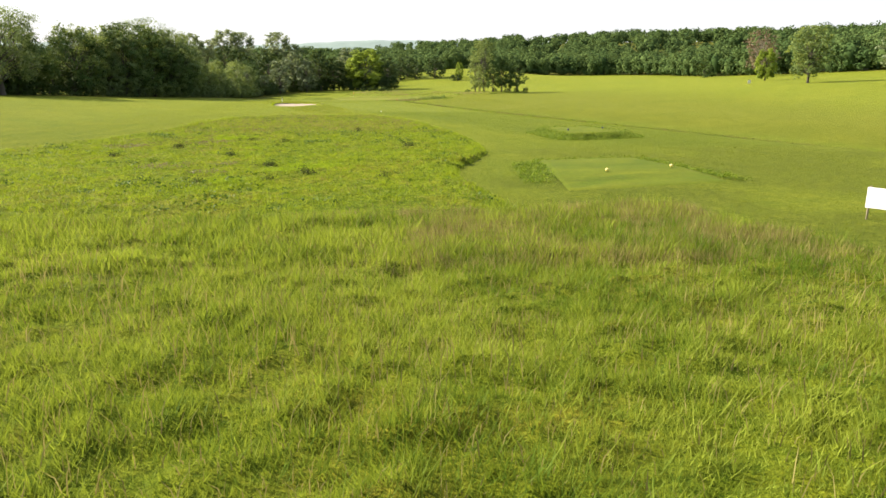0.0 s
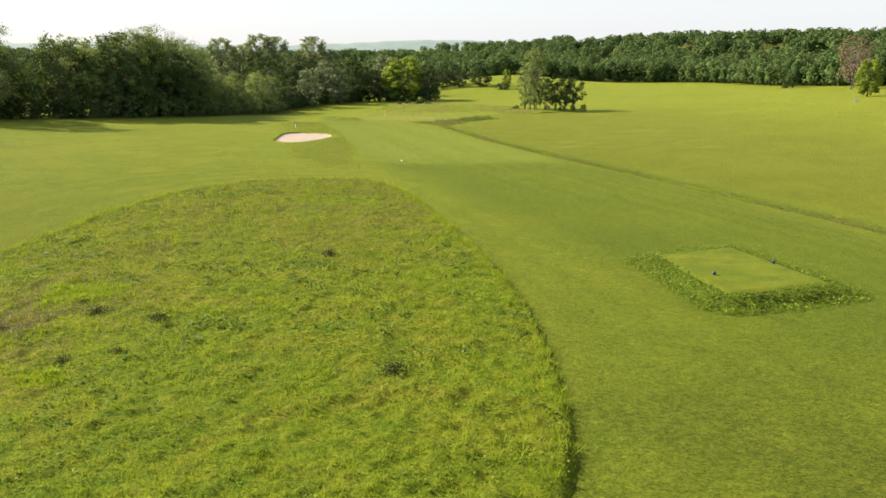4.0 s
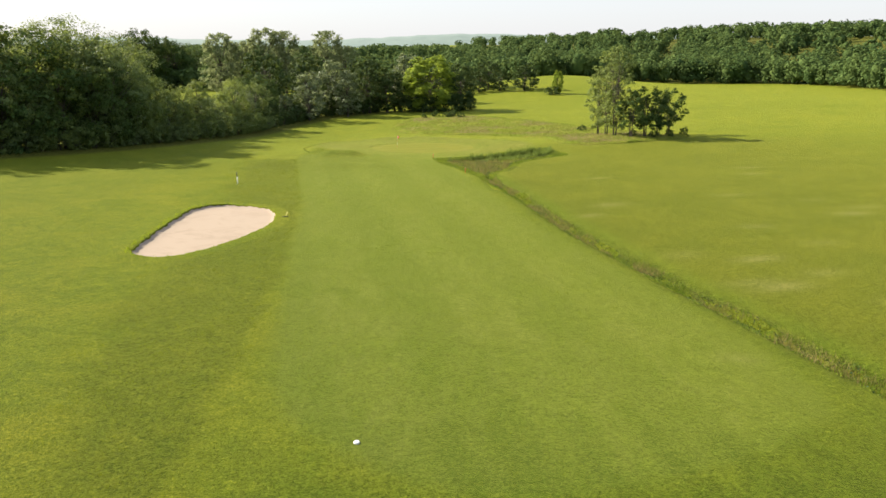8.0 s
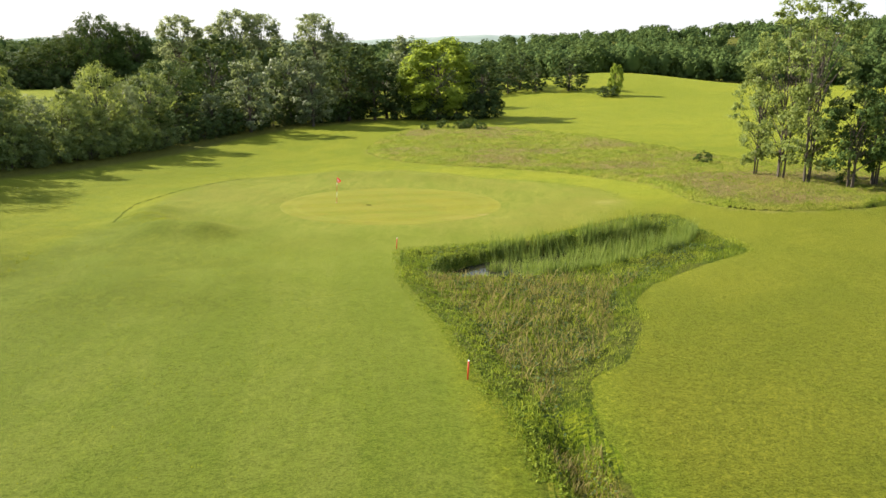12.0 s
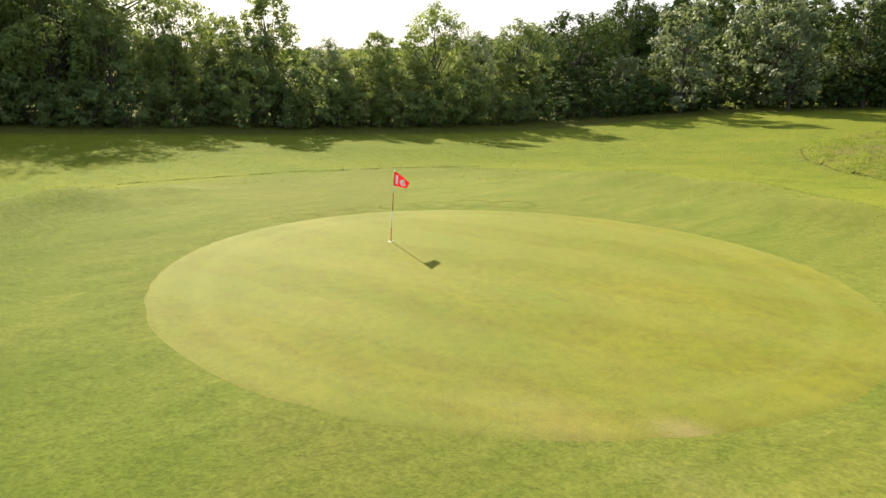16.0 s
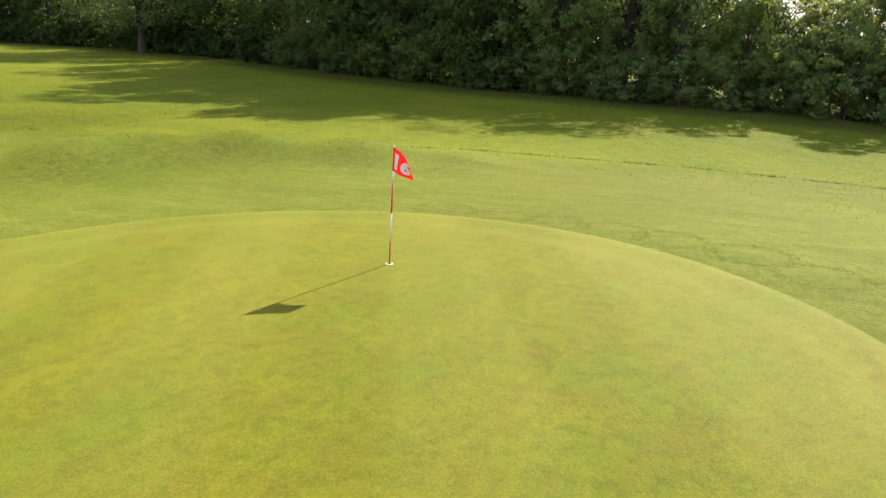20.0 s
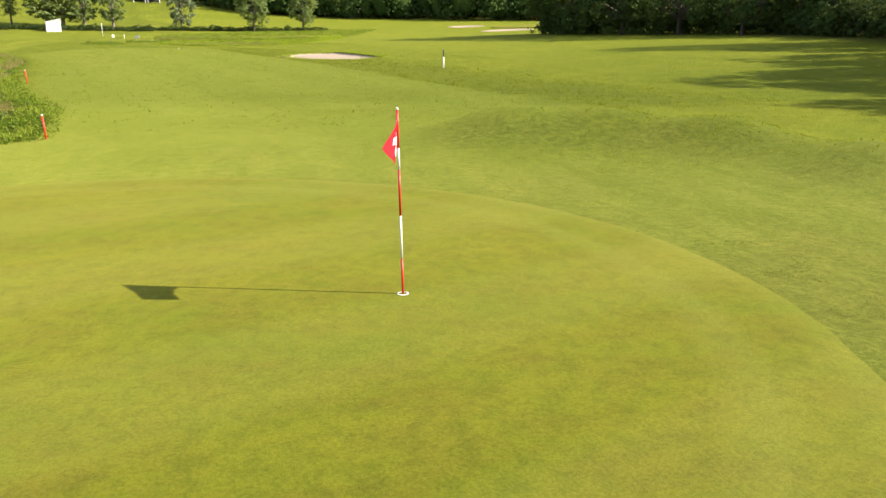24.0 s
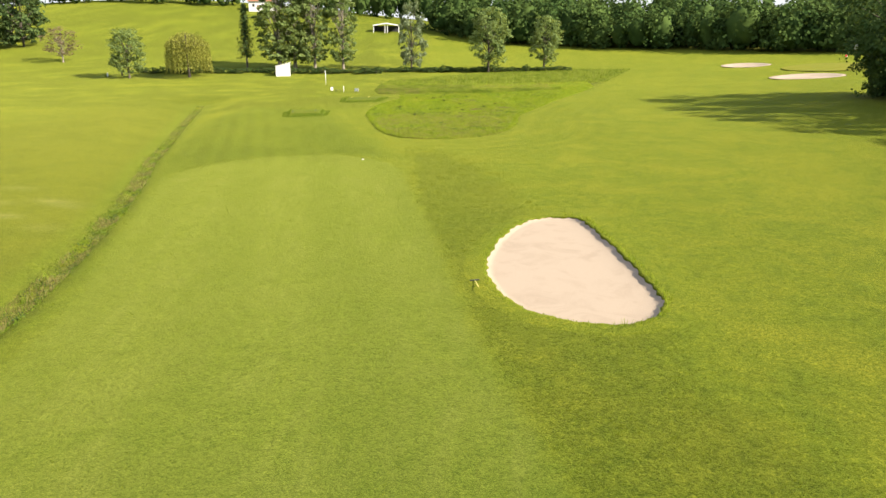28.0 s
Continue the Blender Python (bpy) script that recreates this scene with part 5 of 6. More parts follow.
def blades(name, label, inside, box_, count, hgt, width, mat, lean=0.35, extra=None, segs=2, kind="stuff", tuft=0, spread=0.07, ground=height):
    if tuft:
        c = count // tuft
        x, y = np.repeat(rng.uniform(box_[0], box_[1], c), tuft), np.repeat(rng.uniform(box_[2], box_[3], c), tuft)
        own = np.repeat(0.55 + 0.9 * rng.random(c) ** 1.5, tuft)
        x, y = x + rng.normal(size=len(x)) * spread, y + rng.normal(size=len(y)) * spread
    else:
        x, y = spots_in(box_, count)
        own = np.ones(count)
    keep = inside(x, y)
    x, y, own = x[keep], y[keep], own[keep]
    n = len(x)
    z = ground(x, y) - 0.02
    hh = hgt * own * (0.5 + 0.8 * rng.random(n))
    if extra is not None:
        hh = hh * extra(x, y)
    a, b = rng.uniform(0, 2 * np.pi, n), rng.uniform(0, 2 * np.pi, n)
    ww = width * (0.6 + 0.8 * rng.random(n))
    sx, sy = np.cos(a) * ww, np.sin(a) * ww
    reach = lean * hh * (0.3 + rng.random(n))
    lx, ly = np.cos(b) * reach, np.sin(b) * reach
    p0, p1 = np.stack([x - sx, y - sy, z], 1), np.stack([x + sx, y + sy, z], 1)
    tip = np.stack([x + lx, y + ly, z + hh], 1)
    if segs == 1:
        P, k = np.stack([p0, p1, tip], 1), np.arange(n)[:, None] * 3
        f = k + [0, 1, 2]
    else:
        p2 = np.stack([x - sx * 0.75 + lx * 0.3, y - sy * 0.75 + ly * 0.3, z + hh * 0.6], 1)
        p3 = np.stack([x + sx * 0.75 + lx * 0.3, y + sy * 0.75 + ly * 0.3, z + hh * 0.6], 1)
        P, k = np.stack([p0, p1, p2, p3, tip], 1), np.arange(n)[:, None] * 5
        f = np.concatenate([k + [0, 1, 3], k + [0, 3, 2], k + [2, 3, 4]], 0)
    return tagged(new(name, mesh_of(name, P.reshape(-1, 3), f, [mat])), label, "grass", kind=kind)


def herbs(name, label, inside, box_, count, size, rise, mat, ground=height):
    """Low broad-leaved plants."""
    x, y = spots_in(box_, count)
    keep = inside(x, y)
    x, y = x[keep], y[keep]
    P = np.stack([x, y, ground(x, y) + rise * rng.random(len(x)) * patchy(x, y, 1.7)], 1)
    v, f = leaf_quads(P, size, np.tile([0, 0, 0.4], (len(P), 1)), aspect=0.85)
    return tagged(new(name, mesh_of(name, v, f, [mat])), label, "plants", kind="stuff")


def in_meadow(x, y):
    return poly_sd(x, y, MEADOW) < 0.1


def in_tall(x, y):
    return poly_sd(x, y, TALL) < 0.2


def on_lawn(x, y):
    ok = (ell(x, y, GREEN) > 0.15) & (poly_sd(x, y, BUNKER) > 0.2) & (poly_sd(x, y, WET) > 0) & (poly_sd(x, y, MEADOW) > 0) & (poly_sd(x, y, TALL) > 0)
    return ok & (poly_sd(x, y, TEE_A) > 0.1) & (poly_sd(x, y, TEE_B) > 0.1) & (line_d(x, y, DITCH)[0] > 0.8) & (poly_sd(x, y, HEATH) > 0)


def sward_sheet(name, label, poly, step, mat=SWARD):
    """The closed, lumpy surface of an unmown part."""
    (x0, y0), (x1, y1) = poly.min(0) - 1, poly.max(0) + 1
    xs, ys = np.arange(max(x0, -34), x1, step), np.arange(max(y0, -213), y1, step)
    X, Y = np.meshgrid(xs, ys)
    i = np.arange(X.size).reshape(X.shape)
    X, Y = X.ravel(), Y.ravel()
    ok = poly_sd(X, Y, poly) < 0.1
    q = np.stack([i[:-1, :-1], i[:-1, 1:], i[1:, 1:], i[1:, :-1]], -1).reshape(-1, 4)
    q = q[ok[q].all(1)]
    used, inv = np.unique(q, return_inverse=True)
    X, Y = X[used], Y[used]
    me = mesh_of(name, np.stack([X, Y, sward(X, Y)], 1), inv.reshape(-1, 4), [mat], True)
    brown = 0.06 + 0.4 * ramp((Y + 165) / 30) * ramp(2.2 * vnoise(X, Y, 0.3, 31) - 0.9) + 0.2 * ramp((Y + 152) / 20) + 0.9 * hump(X, Y, -7, -159, 5, 7) * ramp((vnoise(X, Y, 0.45, 8) - 0.3) / 0.3) + 0.2 * ramp((Y + 128) / 5) + 0.55 * hump(X, Y, 8, -200, 12, 5) * vnoise(X, Y, 0.5, 9)
    hs, ws = poly_sd(X, Y, HEATH), poly_sd(X, Y, WET)
    brown = np.where(hs < 0.2, 0.06 + 0.95 * ramp(2.2 * vnoise(X, Y, 0.14, 33) + 0.8 * vnoise(X, Y, 0.5, 34) - 1.25) * ramp((-hs - 0.8) / 2), brown)
    brown = np.where(ws < 0.2, 0.1 + 0.85 * hump(X, Y, 14, -28, 4, 6) * ramp(1.6 * vnoise(X, Y, 0.5, 35) - 0.1), brown)
    if name == "ditch_sward":
        brown = 0.04 + 0.55 * ramp(2.2 * vnoise(X, Y, 0.35, 36) + 0.5 * vnoise(X, Y, 1.1, 37) - 1.35)
    at = me.attributes.new("brown", "FLOAT", "POINT")
    at.data.foreach_set("value", np.clip(brown, 0, 1).astype(np.float32))
    tagged(new(name, me), label, "meadow", kind="stuff")


blades("dry_grass", "dry yellowish seed heads over the meadow's far half", lambda x, y: in_meadow(x, y) & (vnoise(x, y, 0.4, 83) > 0.3), (-14, 13, -152, -121), 22000, 0.30, 0.009, BLADE_DRY, 0.5, segs=1, ground=sward)
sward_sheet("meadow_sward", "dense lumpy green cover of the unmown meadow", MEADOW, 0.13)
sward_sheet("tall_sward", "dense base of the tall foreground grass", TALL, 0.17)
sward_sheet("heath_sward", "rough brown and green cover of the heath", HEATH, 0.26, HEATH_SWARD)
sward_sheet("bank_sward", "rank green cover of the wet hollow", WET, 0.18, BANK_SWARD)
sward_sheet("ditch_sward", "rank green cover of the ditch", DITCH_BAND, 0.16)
blades("tall_grass", "tall unmown grass in the foreground rough", in_tall, (-6, 16.5, -211, -199), 230000, 0.21, 0.007, BLADE_TALL, 0.8, lambda x, y: patchy(x, y, 1.1), segs=1, tuft=9, spread=0.10, ground=sward)
blades("tall_grass", "tall unmown grass before the mown path", in_tall, (-26, 18, -200.5, -192), 130000, 0.34, 0.013, BLADE_TALL, 0.7, lambda x, y: patchy(x, y, 0.9), segs=1, tuft=6, spread=0.12, ground=sward)
blades("dry_grass", "dry seed heads standing in the tall grass", in_tall, (-24, 17, -210, -192), 24000, 0.36, 0.006, BLADE_DRY, 0.5, lambda x, y: patchy(x, y, 0.5), ground=sward)
blades("dry_grass", "brown seed heads thick along the rough's far edge", in_tall, (6, 16, -201, -191.5), 24000, 0.34, 0.007, BLADE_DRY, 0.5, lambda x, y: patchy(x, y, 0.7), segs=1, ground=sward)
blades("tall_grass", "unmown grass around the lone trees", in_tall, (-52, 17, -247, -210), 26000, 0.42, 0.05, BLADE_TALL, 0.5, segs=1)
blades("meadow_grass", "short dense meadow grass of the rough", in_meadow, (-34, 14, -207, -119), 430000, 0.19, 0.013, BLADE_MEADOW, 0.85, lambda x, y: patchy(x, y, 0.8), segs=1, tuft=8, spread=0.09, ground=sward)
herbs("clover", "leafy low herbs among the meadow grass", lambda x, y: in_meadow(x, y) & (vnoise(x, y, 0.8, 3) + 0.5 * vnoise(x, y, 2.5, 4) > 0.72), (-24, 14, -195, -121), 150000, 0.065, 0.10, CLOVER, sward)
blades("dry_grass", "patches of dry brownish grass in the meadow", lambda x, y: in_meadow(x, y) & (patchy(y, x, 0.3) > 0.95), (-30, 13, -200, -120), 90000, 0.20, 0.007, BLADE_DRY, 0.6, segs=1, ground=sward)


herbs("dock", "dark broad-leaved clumps among the meadow grass", lambda x, y: in_meadow(x, y) & (vnoise(x, y, 1.5, 81) * (0.5 + vnoise(x, y, 0.3, 82)) > 0.90), (-24, 14, -192, -121), 150000, 0.10, 0.22, LEAF_WEED_GREEN, sward)


def round_green(x, y):
    return on_lawn(x, y) & (ell(x, y, (4.5, -0.5, 15, 14)) < 2 + 3 * (vnoise(x, y, 1.0, 7) - 0.5))


blades("lawn_grass", "short mown grass of the fairway and its edges", lambda x, y: on_lawn(x, y) & ~round_green(x, y), (-24, 34, -200, 24), 360000, 0.05, 0.020, BLADE_LAWN, 0.8, segs=1, tuft=4, spread=0.12)
blades("apron_grass", "short pale grass of the apron round the green", round_green, (-14, 24, -18, 18), 240000, 0.022, 0.006, BLADE_APRON, 1.0, segs=1)
blades("rough_grass", "longer dark grass beside the fairway", lambda x, y: on_lawn(x, y) & (poly_sd(x, y, FAIRWAY) > 0) & (poly_sd(x, y, FAIRWAY) < 9) & (x < -1 - 0.09 * (y + 71)), (-30, 6, -116, -18), 170000, 0.09, 0.014, BLADE_LAWN, 0.9, lambda x, y: patchy(x, y, 0.9), segs=1, tuft=6, spread=0.10)
WEEDS = arr((-7.6, -164.5), (-1.2, -159.5), (-1.4, -162.8), (-0.5, -155.2), (-3.8, -158.7), (-3.2, -170.2), (-0.8, -176.9), (0.0, -176.9), (5.7, -182.8), (7.7, -164.7),
            (-2.0, -183.8), (-3.4, -147.4), (2.2, -180.9), (0.8, -183.3), (-6.3, -160.5), (-2.8, -163.6), (-0.6, -160.2), (-4.9, -157.2), (-10, -170), (4, -150))


def weed(x, y, s, mat, label):
    n = 420
    P = np.stack([rng.normal(size=n) * 0.28, rng.normal(size=n) * 0.28, np.abs(rng.normal(size=n)) * 0.20 + 0.10], 1)
    d = P / (np.linalg.norm(P, axis=1)[:, None] + 1e-6)
    ob = thing("weed_clump", label, "weed", (x, y, h1(x, y)), 0, "weeds in the meadow")
    ob.scale = (s, s, s)
    part("leaves", joined("leaves", [leaf_quads(P, 0.085, d, 0.8)], mat), None, ob)
    return ob


first = weed(*WEEDS[0], 1.0, LEAF_WEED, "dark bushy weed standing in the meadow grass")
for x, y in WEEDS[1:]:
    c = copy_thing(first, pose(x, y, h1(x, y), 0, 0, rng.uniform(0, 360)))
    c.scale = [float(rng.uniform(0.45, 0.92))] * 3
def disc_of(x, y, r):
    return lambda px, py: (px - x) ** 2 + (py - y) ** 2 < (r * patchy(px, py, 2.0)) ** 2


for x, y, r in ((-5.3, -156.3, 1.9), (2.2, -177.3, 1.5), (1.4, -179.1, 1.3), (-0.8, -183.9, 1.2), (-3, -165, 1.0)):
    blades("fresh_grass", "patch of fresh bright green grass in the meadow", disc_of(x, y, r), (x - 2.2, x + 2.2, y - 2.2, y + 2.2), 9000, 0.16, 0.011, BLADE_FRESH, 0.9, segs=1, tuft=4, spread=0.12, ground=sward)
for x, y, r in ((-6.6, -160.1, 1.8), (-5.2, -176.7, 1.6), (-11.5, -163.3, 1.8), (-5, -148, 1.2), (-2.4, -175.9, 0.9), (-2.4, -180, 1.0)):
    herbs("heather", "patch of dull brown heather in the meadow", disc_of(x, y, r), (x - 2.5, x + 2.5, y - 2.5, y + 2.5), 6500, 0.045, 0.14, LEAF_BROWN, sward)
blades("meadow_edge_grass", "taller grass along the meadow's mown edge", lambda x, y: np.abs(poly_sd(x, y, MEADOW) + 0.35) < 0.35, (-15, 14, -189, -119), 230000, 0.24, 0.010, BLADE_MEADOW, 0.6, lambda x, y: patchy(x, y, 1.3) * (1 + 0.8 * ramp((y + 160) / 20)), segs=1, ground=sward)
for tee, lab in ((TEE_A, "leafy clover border of the long tee"), (TEE_B, "leafy clover border of the small tee")):
    herbs("clover", lab, lambda x, y, tee=tee: (np.abs(poly_sd(x, y, tee) - 0.75) < 0.68) & (y > -185), (11, 29, -188, -146), 90000, 0.085, 0.26, CLOVER)
herbs("clover", "leafy herbs along the ditch", lambda x, y: np.abs(line_d(x, y, DITCH)[0] - 0.45) < 0.5 * patchy(x, y, 1.2), DITCH, 34000, 0.075, 0.15, CLOVER, ground=sward)
herbs("bramble", "dark low brambles in the ditch", lambda x, y: (line_d(x, y, DITCH)[0] < 0.75 * patchy(x, y, 1.1)) & (vnoise(x, y, 0.9, 11) > 0.35), DITCH, 9000, 0.09, 0.20, LEAF_DARK, ground=sward)
herbs("clover", "leafy herbs on the pond's bank", lambda x, y: (poly_sd(x, y, WET) < 0.4) & (poly_sd(x, y, POND) > -0.15) & (x < 14), (6, 14, -42, -13), 34000, 0.07, 0.10, CLOVER, ground=sward)
blades("bank_grass", "rank grass on the pond's banks", lambda x, y: (poly_sd(x, y, WET) + 1.3 * (vnoise(x, y, 0.8, 61) - 0.35) < 0.1) & (poly_sd(x, y, POND) > -0.1), (6, 28, -42, -7), 62000, 0.26, 0.012, BLADE_TALL, 0.7, lambda x, y: patchy(x, y, 1.0), ground=sward)
blades("bank_grass", "rank grass in the ditch", lambda x, y: (line_d(x, y, DITCH)[0] < 0.55) & (vnoise(x, y, 0.5, 12) > 0.42), DITCH, 26000, 0.30, 0.010, BLADE_TALL, 0.7, lambda x, y: patchy(x, y, 1.3), ground=sward)
blades("dry_grass", "dry brownish grass beside the pond", lambda x, y: (poly_sd(x, y, WET) < -0.5) & (poly_sd(x, y, POND) > 0.8) & (y < -22) & (poly_sd(x, y, WET) < -1.2), (9, 24, -41, -14), 11000, 0.48, 0.014, BLADE_DRY, 0.9, lambda x, y: 0.3 + patchy(x, y, 1.4), ground=sward)
blades("dry_grass", "dry brownish grass in the ditch", lambda x, y: (line_d(x, y, DITCH)[0] < 0.7) & (vnoise(x, y, 0.4, 13) > 0.5), DITCH, 15000, 0.34, 0.010, BLADE_DRY, 0.6, ground=sward)
blades("reeds", "tall green reeds standing in the pond", lambda x, y: (poly_sd(x, y, POND) < 0.9) & (x + 0.35 * (y + 18) + 0.9 * np.sin(y * 2.1) > 13.4) & (patchy(x, y, 1.3) > 0.66), (12.0, 26, -22, -9), 52000, 0.85, 0.016, BLADE_REED, 0.25, lambda x, y: 0.7 + 0.6 * vnoise(x, y, 0.8, 51), tuft=7, spread=0.22)
herbs("bramble", "dark low growth in the wet hollow", lambda x, y: (poly_sd(x, y, WET) < -1) & (poly_sd(x, y, POND) > 0.3) & (vnoise(x, y, 0.9, 91) > 0.45), (9, 27, -41, -9), 30000, 0.10, 0.34, LEAF_DARK, sward)
blades("reeds", "young reeds at the pond's edge", lambda x, y: np.abs(poly_sd(x, y, POND) - 0.3) < 0.35, (9, 15, -22.5, -15), 2600, 0.6, 0.012, BLADE_REED, 0.4)
blades("heath_grass", "brownish heath grass and heather", lambda x, y: (poly_sd(x, y, HEATH) < -1) & (patchy(x, y, 0.22) > 0.85), (-5, 53, -9, 79), 130000, 0.24, 0.018, BLADE_DRY, 0.6, lambda x, y: patchy(x, y, 0.5), segs=1, tuft=8, spread=0.14, ground=sward)
blades("heath_grass", "green grass through the heath", lambda x, y: poly_sd(x, y, HEATH) < 0.4, (-5, 53, -9, 79), 120000, 0.26, 0.018, BLADE_TALL, 0.6, lambda x, y: patchy(y, x, 0.4), segs=1, tuft=8, spread=0.14, ground=sward)

# dark blades paint the shade of the drain's small step, which has no relief
blades("drain_edge_grass", "dark grass strip standing in for the shaded step along a shallow drain", lambda x, y: line_d(x, y, GROOVE)[0] < 0.10 + 0.05 * np.sin(y * 3), (-17, -12, -12, 18), 40000, 0.09, 0.012, LEAF_DARK, 0.6, segs=1)

# likewise the shaded mowing step on the east, painted with dark blades
blades("drain_edge_grass", "dark grass strip standing in for the shaded step at the apron's edge", lambda x, y: line_d(x, y, GROOVE_EAST)[0] < 0.10 + 0.05 * np.sin(y * 3), (3, 24, 0, 19), 50000, 0.07, 0.012, LEAF_DARK, 0.6, segs=1)

ARCS = arr((-4.9, -0.2, 0.75), (-4.6, 1.3, 0.7), (-4.35, 2.55, 0.72), (-4.1, 3.9, 0.75), (-3.7, 5.1, 0.7), (-2.9, 6.6, 0.8), (-1.7, 7.6, 0.8))


def on_arcs(x, y):
    hit = np.zeros(np.shape(x), bool)
    for i, (a, b, r) in enumerate(ARCS):
        d = np.hypot(x - a, y - b)
        hit |= (np.abs(d - r) < 0.13) & (np.arctan2(y - b, x - a) + 0.3 * i > -2.4)
    return hit & (ell(x, y, GREEN) > 0.1)


blades("turn_mark_grass", "faint darker curved mower marks beside the green", on_arcs, (-6.5, 0, -2, 9.5), 110000, 0.030, 0.008, BLADE_MARK, 1.0, segs=1)
blades("scruffy_grass", "scruffy dark tufts on the mounds beside the green", lambda x, y: (hump(x, y, -9.4, -8.6, 4.4, 3.2) * vnoise(x, y, 1.3, 15) > 0.24) & (ell(x, y, GREEN) > 3), (-15, -2, -14, -2), 26000, 0.05, 0.010, BLADE_LAWN, 1.0, segs=1, tuft=5, spread=0.08)


def on_lip(x, y):
    return np.abs(poly_sd(x, y, BUNKER) - 0.18) < 0.2


blades("bunker_edge_grass", "ragged grass overhanging the bunker's lip", on_lip, (-16, -5, -83, -60), 16000, 0.16, 0.012, BLADE_MEADOW, 0.9, lambda x, y: 1 + 0.9 * (x < -11))

# ---- flagstick ----
top = Vector((0.07, 0.15, 2.13))
flagstick = thing("flagstick", "red and white striped flagstick with a red flag on the green", "flagstick", (0, 0, h1(0, 0) + 0.012))
for a, b, m in ((-0.1, 0.44, RED), (0.44, 0.95, WHITE), (0.95, 1.48, RED), (1.48, 1.72, WHITE), (1.72, 2.13, RED)):
    part("pole_section", rod(top * (a / 2.13), top * (b / 2.13), 0.0135, 0.0125, 12), m, flagstick)
part("knob", rod(top, top + Vector((0, 0, 0.03)), 0.018, 0.008, 12), WHITE, flagstick)


def cloth_at(u, v, off=0.0):
    """A place on the flag: u away from the pole, v from its lower to its upper edge."""
    d, side = Vector((0.45, 0.893, 0)), Vector((0.893, -0.45, 0))
    drop = (0.36 * v + 0.12 * (1 - v)) * u ** 1.25
    return top * (1 - 0.2 * (1 - v)) + d * (0.41 * u * (1 + 0.08 * v)) + Vector((0, 0, -drop)) \
        + side * (0.06 * math.sin(4.6 * u + 3.0 * v) * u ** 0.7 + off)


def flag_cloth():
    bm = bmesh.new()
    nx, nz = 16, 10
    g = [bm.verts.new(cloth_at(i / nx, j / nz)) for i in range(nx + 1) for j in range(nz + 1)]
    for i in range(nx):
        for j in range(nz):
            a = i * (nz + 1) + j
            bm.faces.new((g[a], g[a + nz + 1], g[a + nz + 2], g[a + 1])).smooth = True
    bmesh.ops.solidify(bm, geom=bm.faces[:], thickness=0.002)
    return bm


def flag_number():
    cu = bpy.data.curves.new("number", "FONT")
    cu.body, cu.size, cu.offset, cu.resolution_u = "16", 1.0, 0.045, 3
    ob = bpy.data.objects.new("number", cu)
    me = bpy.data.meshes.new_from_object(ob)
    bm = bmesh.new()
    bm.from_mesh(me)
    bmesh.ops.triangulate(bm, faces=bm.faces[:])
    bmesh.ops.subdivide_edges(bm, edges=[e for e in bm.edges if e.calc_length() > 0.15], cuts=2, use_grid_fill=True)
    xs, ys = [v.co.x for v in bm.verts], [v.co.y for v in bm.verts]
    x0, x1, y0, y1 = min(xs), max(xs), min(ys), max(ys)
    both = bmesh.new()
    for off in (-0.005, 0.005):
        m = {}
        for v in bm.verts:
            m[v] = both.verts.new(cloth_at(0.10 + 0.76 * (v.co.x - x0) / (x1 - x0), 0.14 + 0.70 * (v.co.y - y0) / (y1 - y0), off))
        for f in bm.faces:
            both.faces.new([m[v] for v in f.verts])
    bm.free()
    bpy.data.objects.remove(ob)
    bpy.data.curves.remove(cu)
    bpy.data.meshes.remove(me)
    return both


cloth, ct, cn, cl, cb = nodes_of("flag_cloth")
cl.new(mixc(ct, noise_tex(ct, coords(ct), 60), (0.55, 0.010, 0.03), (0.70, 0.016, 0.045)), cb.inputs["Base Color"])
cb.inputs["Roughness"].default_value = 0.7
ctr, cmx = cn.new("ShaderNodeBsdfTranslucent"), cn.new("ShaderNodeMixShader")
ctr.inputs[0].default_value, cmx.inputs[0].default_value = (0.7, 0.02, 0.03, 1), 0.35
cl.new(cb.outputs[0], cmx.inputs[1]), cl.new(ctr.outputs[0], cmx.inputs[2]), cl.new(cmx.outputs[0], cn["Material Output"].inputs[0])
flag = part("flag", flag_cloth(), cloth, flagstick, "limp red cloth flag")
part("number", flag_number(), WHITE, flag, "white printed number 16")
cup = thing("hole_cup", "white-rimmed cup sunk in the putting green", "golf hole", (0, 0, h1(0, 0) + 0.014))
bm = bmesh.new()
for k in range(24):
    a, b = 2 * math.pi * k / 24, 2 * math.pi * (k + 1) / 24
    vs = [bm.verts.new((r * math.cos(q), r * math.sin(q), z)) for r, z in ((0.068, 0.0), (0.052, 0.003)) for q in (a, b)]
    bm.faces.new((vs[0], vs[1], vs[3], vs[2]))
    ws = [bm.verts.new((0.052 * math.cos(q), 0.052 * math.sin(q), z)) for z in (0.003, -0.1) for q in (a, b)]
    bm.faces.new((ws[0], ws[1], ws[3], ws[2]))
part("rim", bm, WHITE, cup)


# ---- stakes, markers, boards ----
def stake(name, x, y, h, r, bands, label, group="", lean=(0, 0)):
    ob = thing(name, label, "stake", (x, y, h1(x, y)), 0, group)
    for a, b, m in bands:
        part("section", rod((lean[0] * a, lean[1] * a, a * h), (lean[0] * b, lean[1] * b, b * h), r, r, 10), m, ob)
    return ob


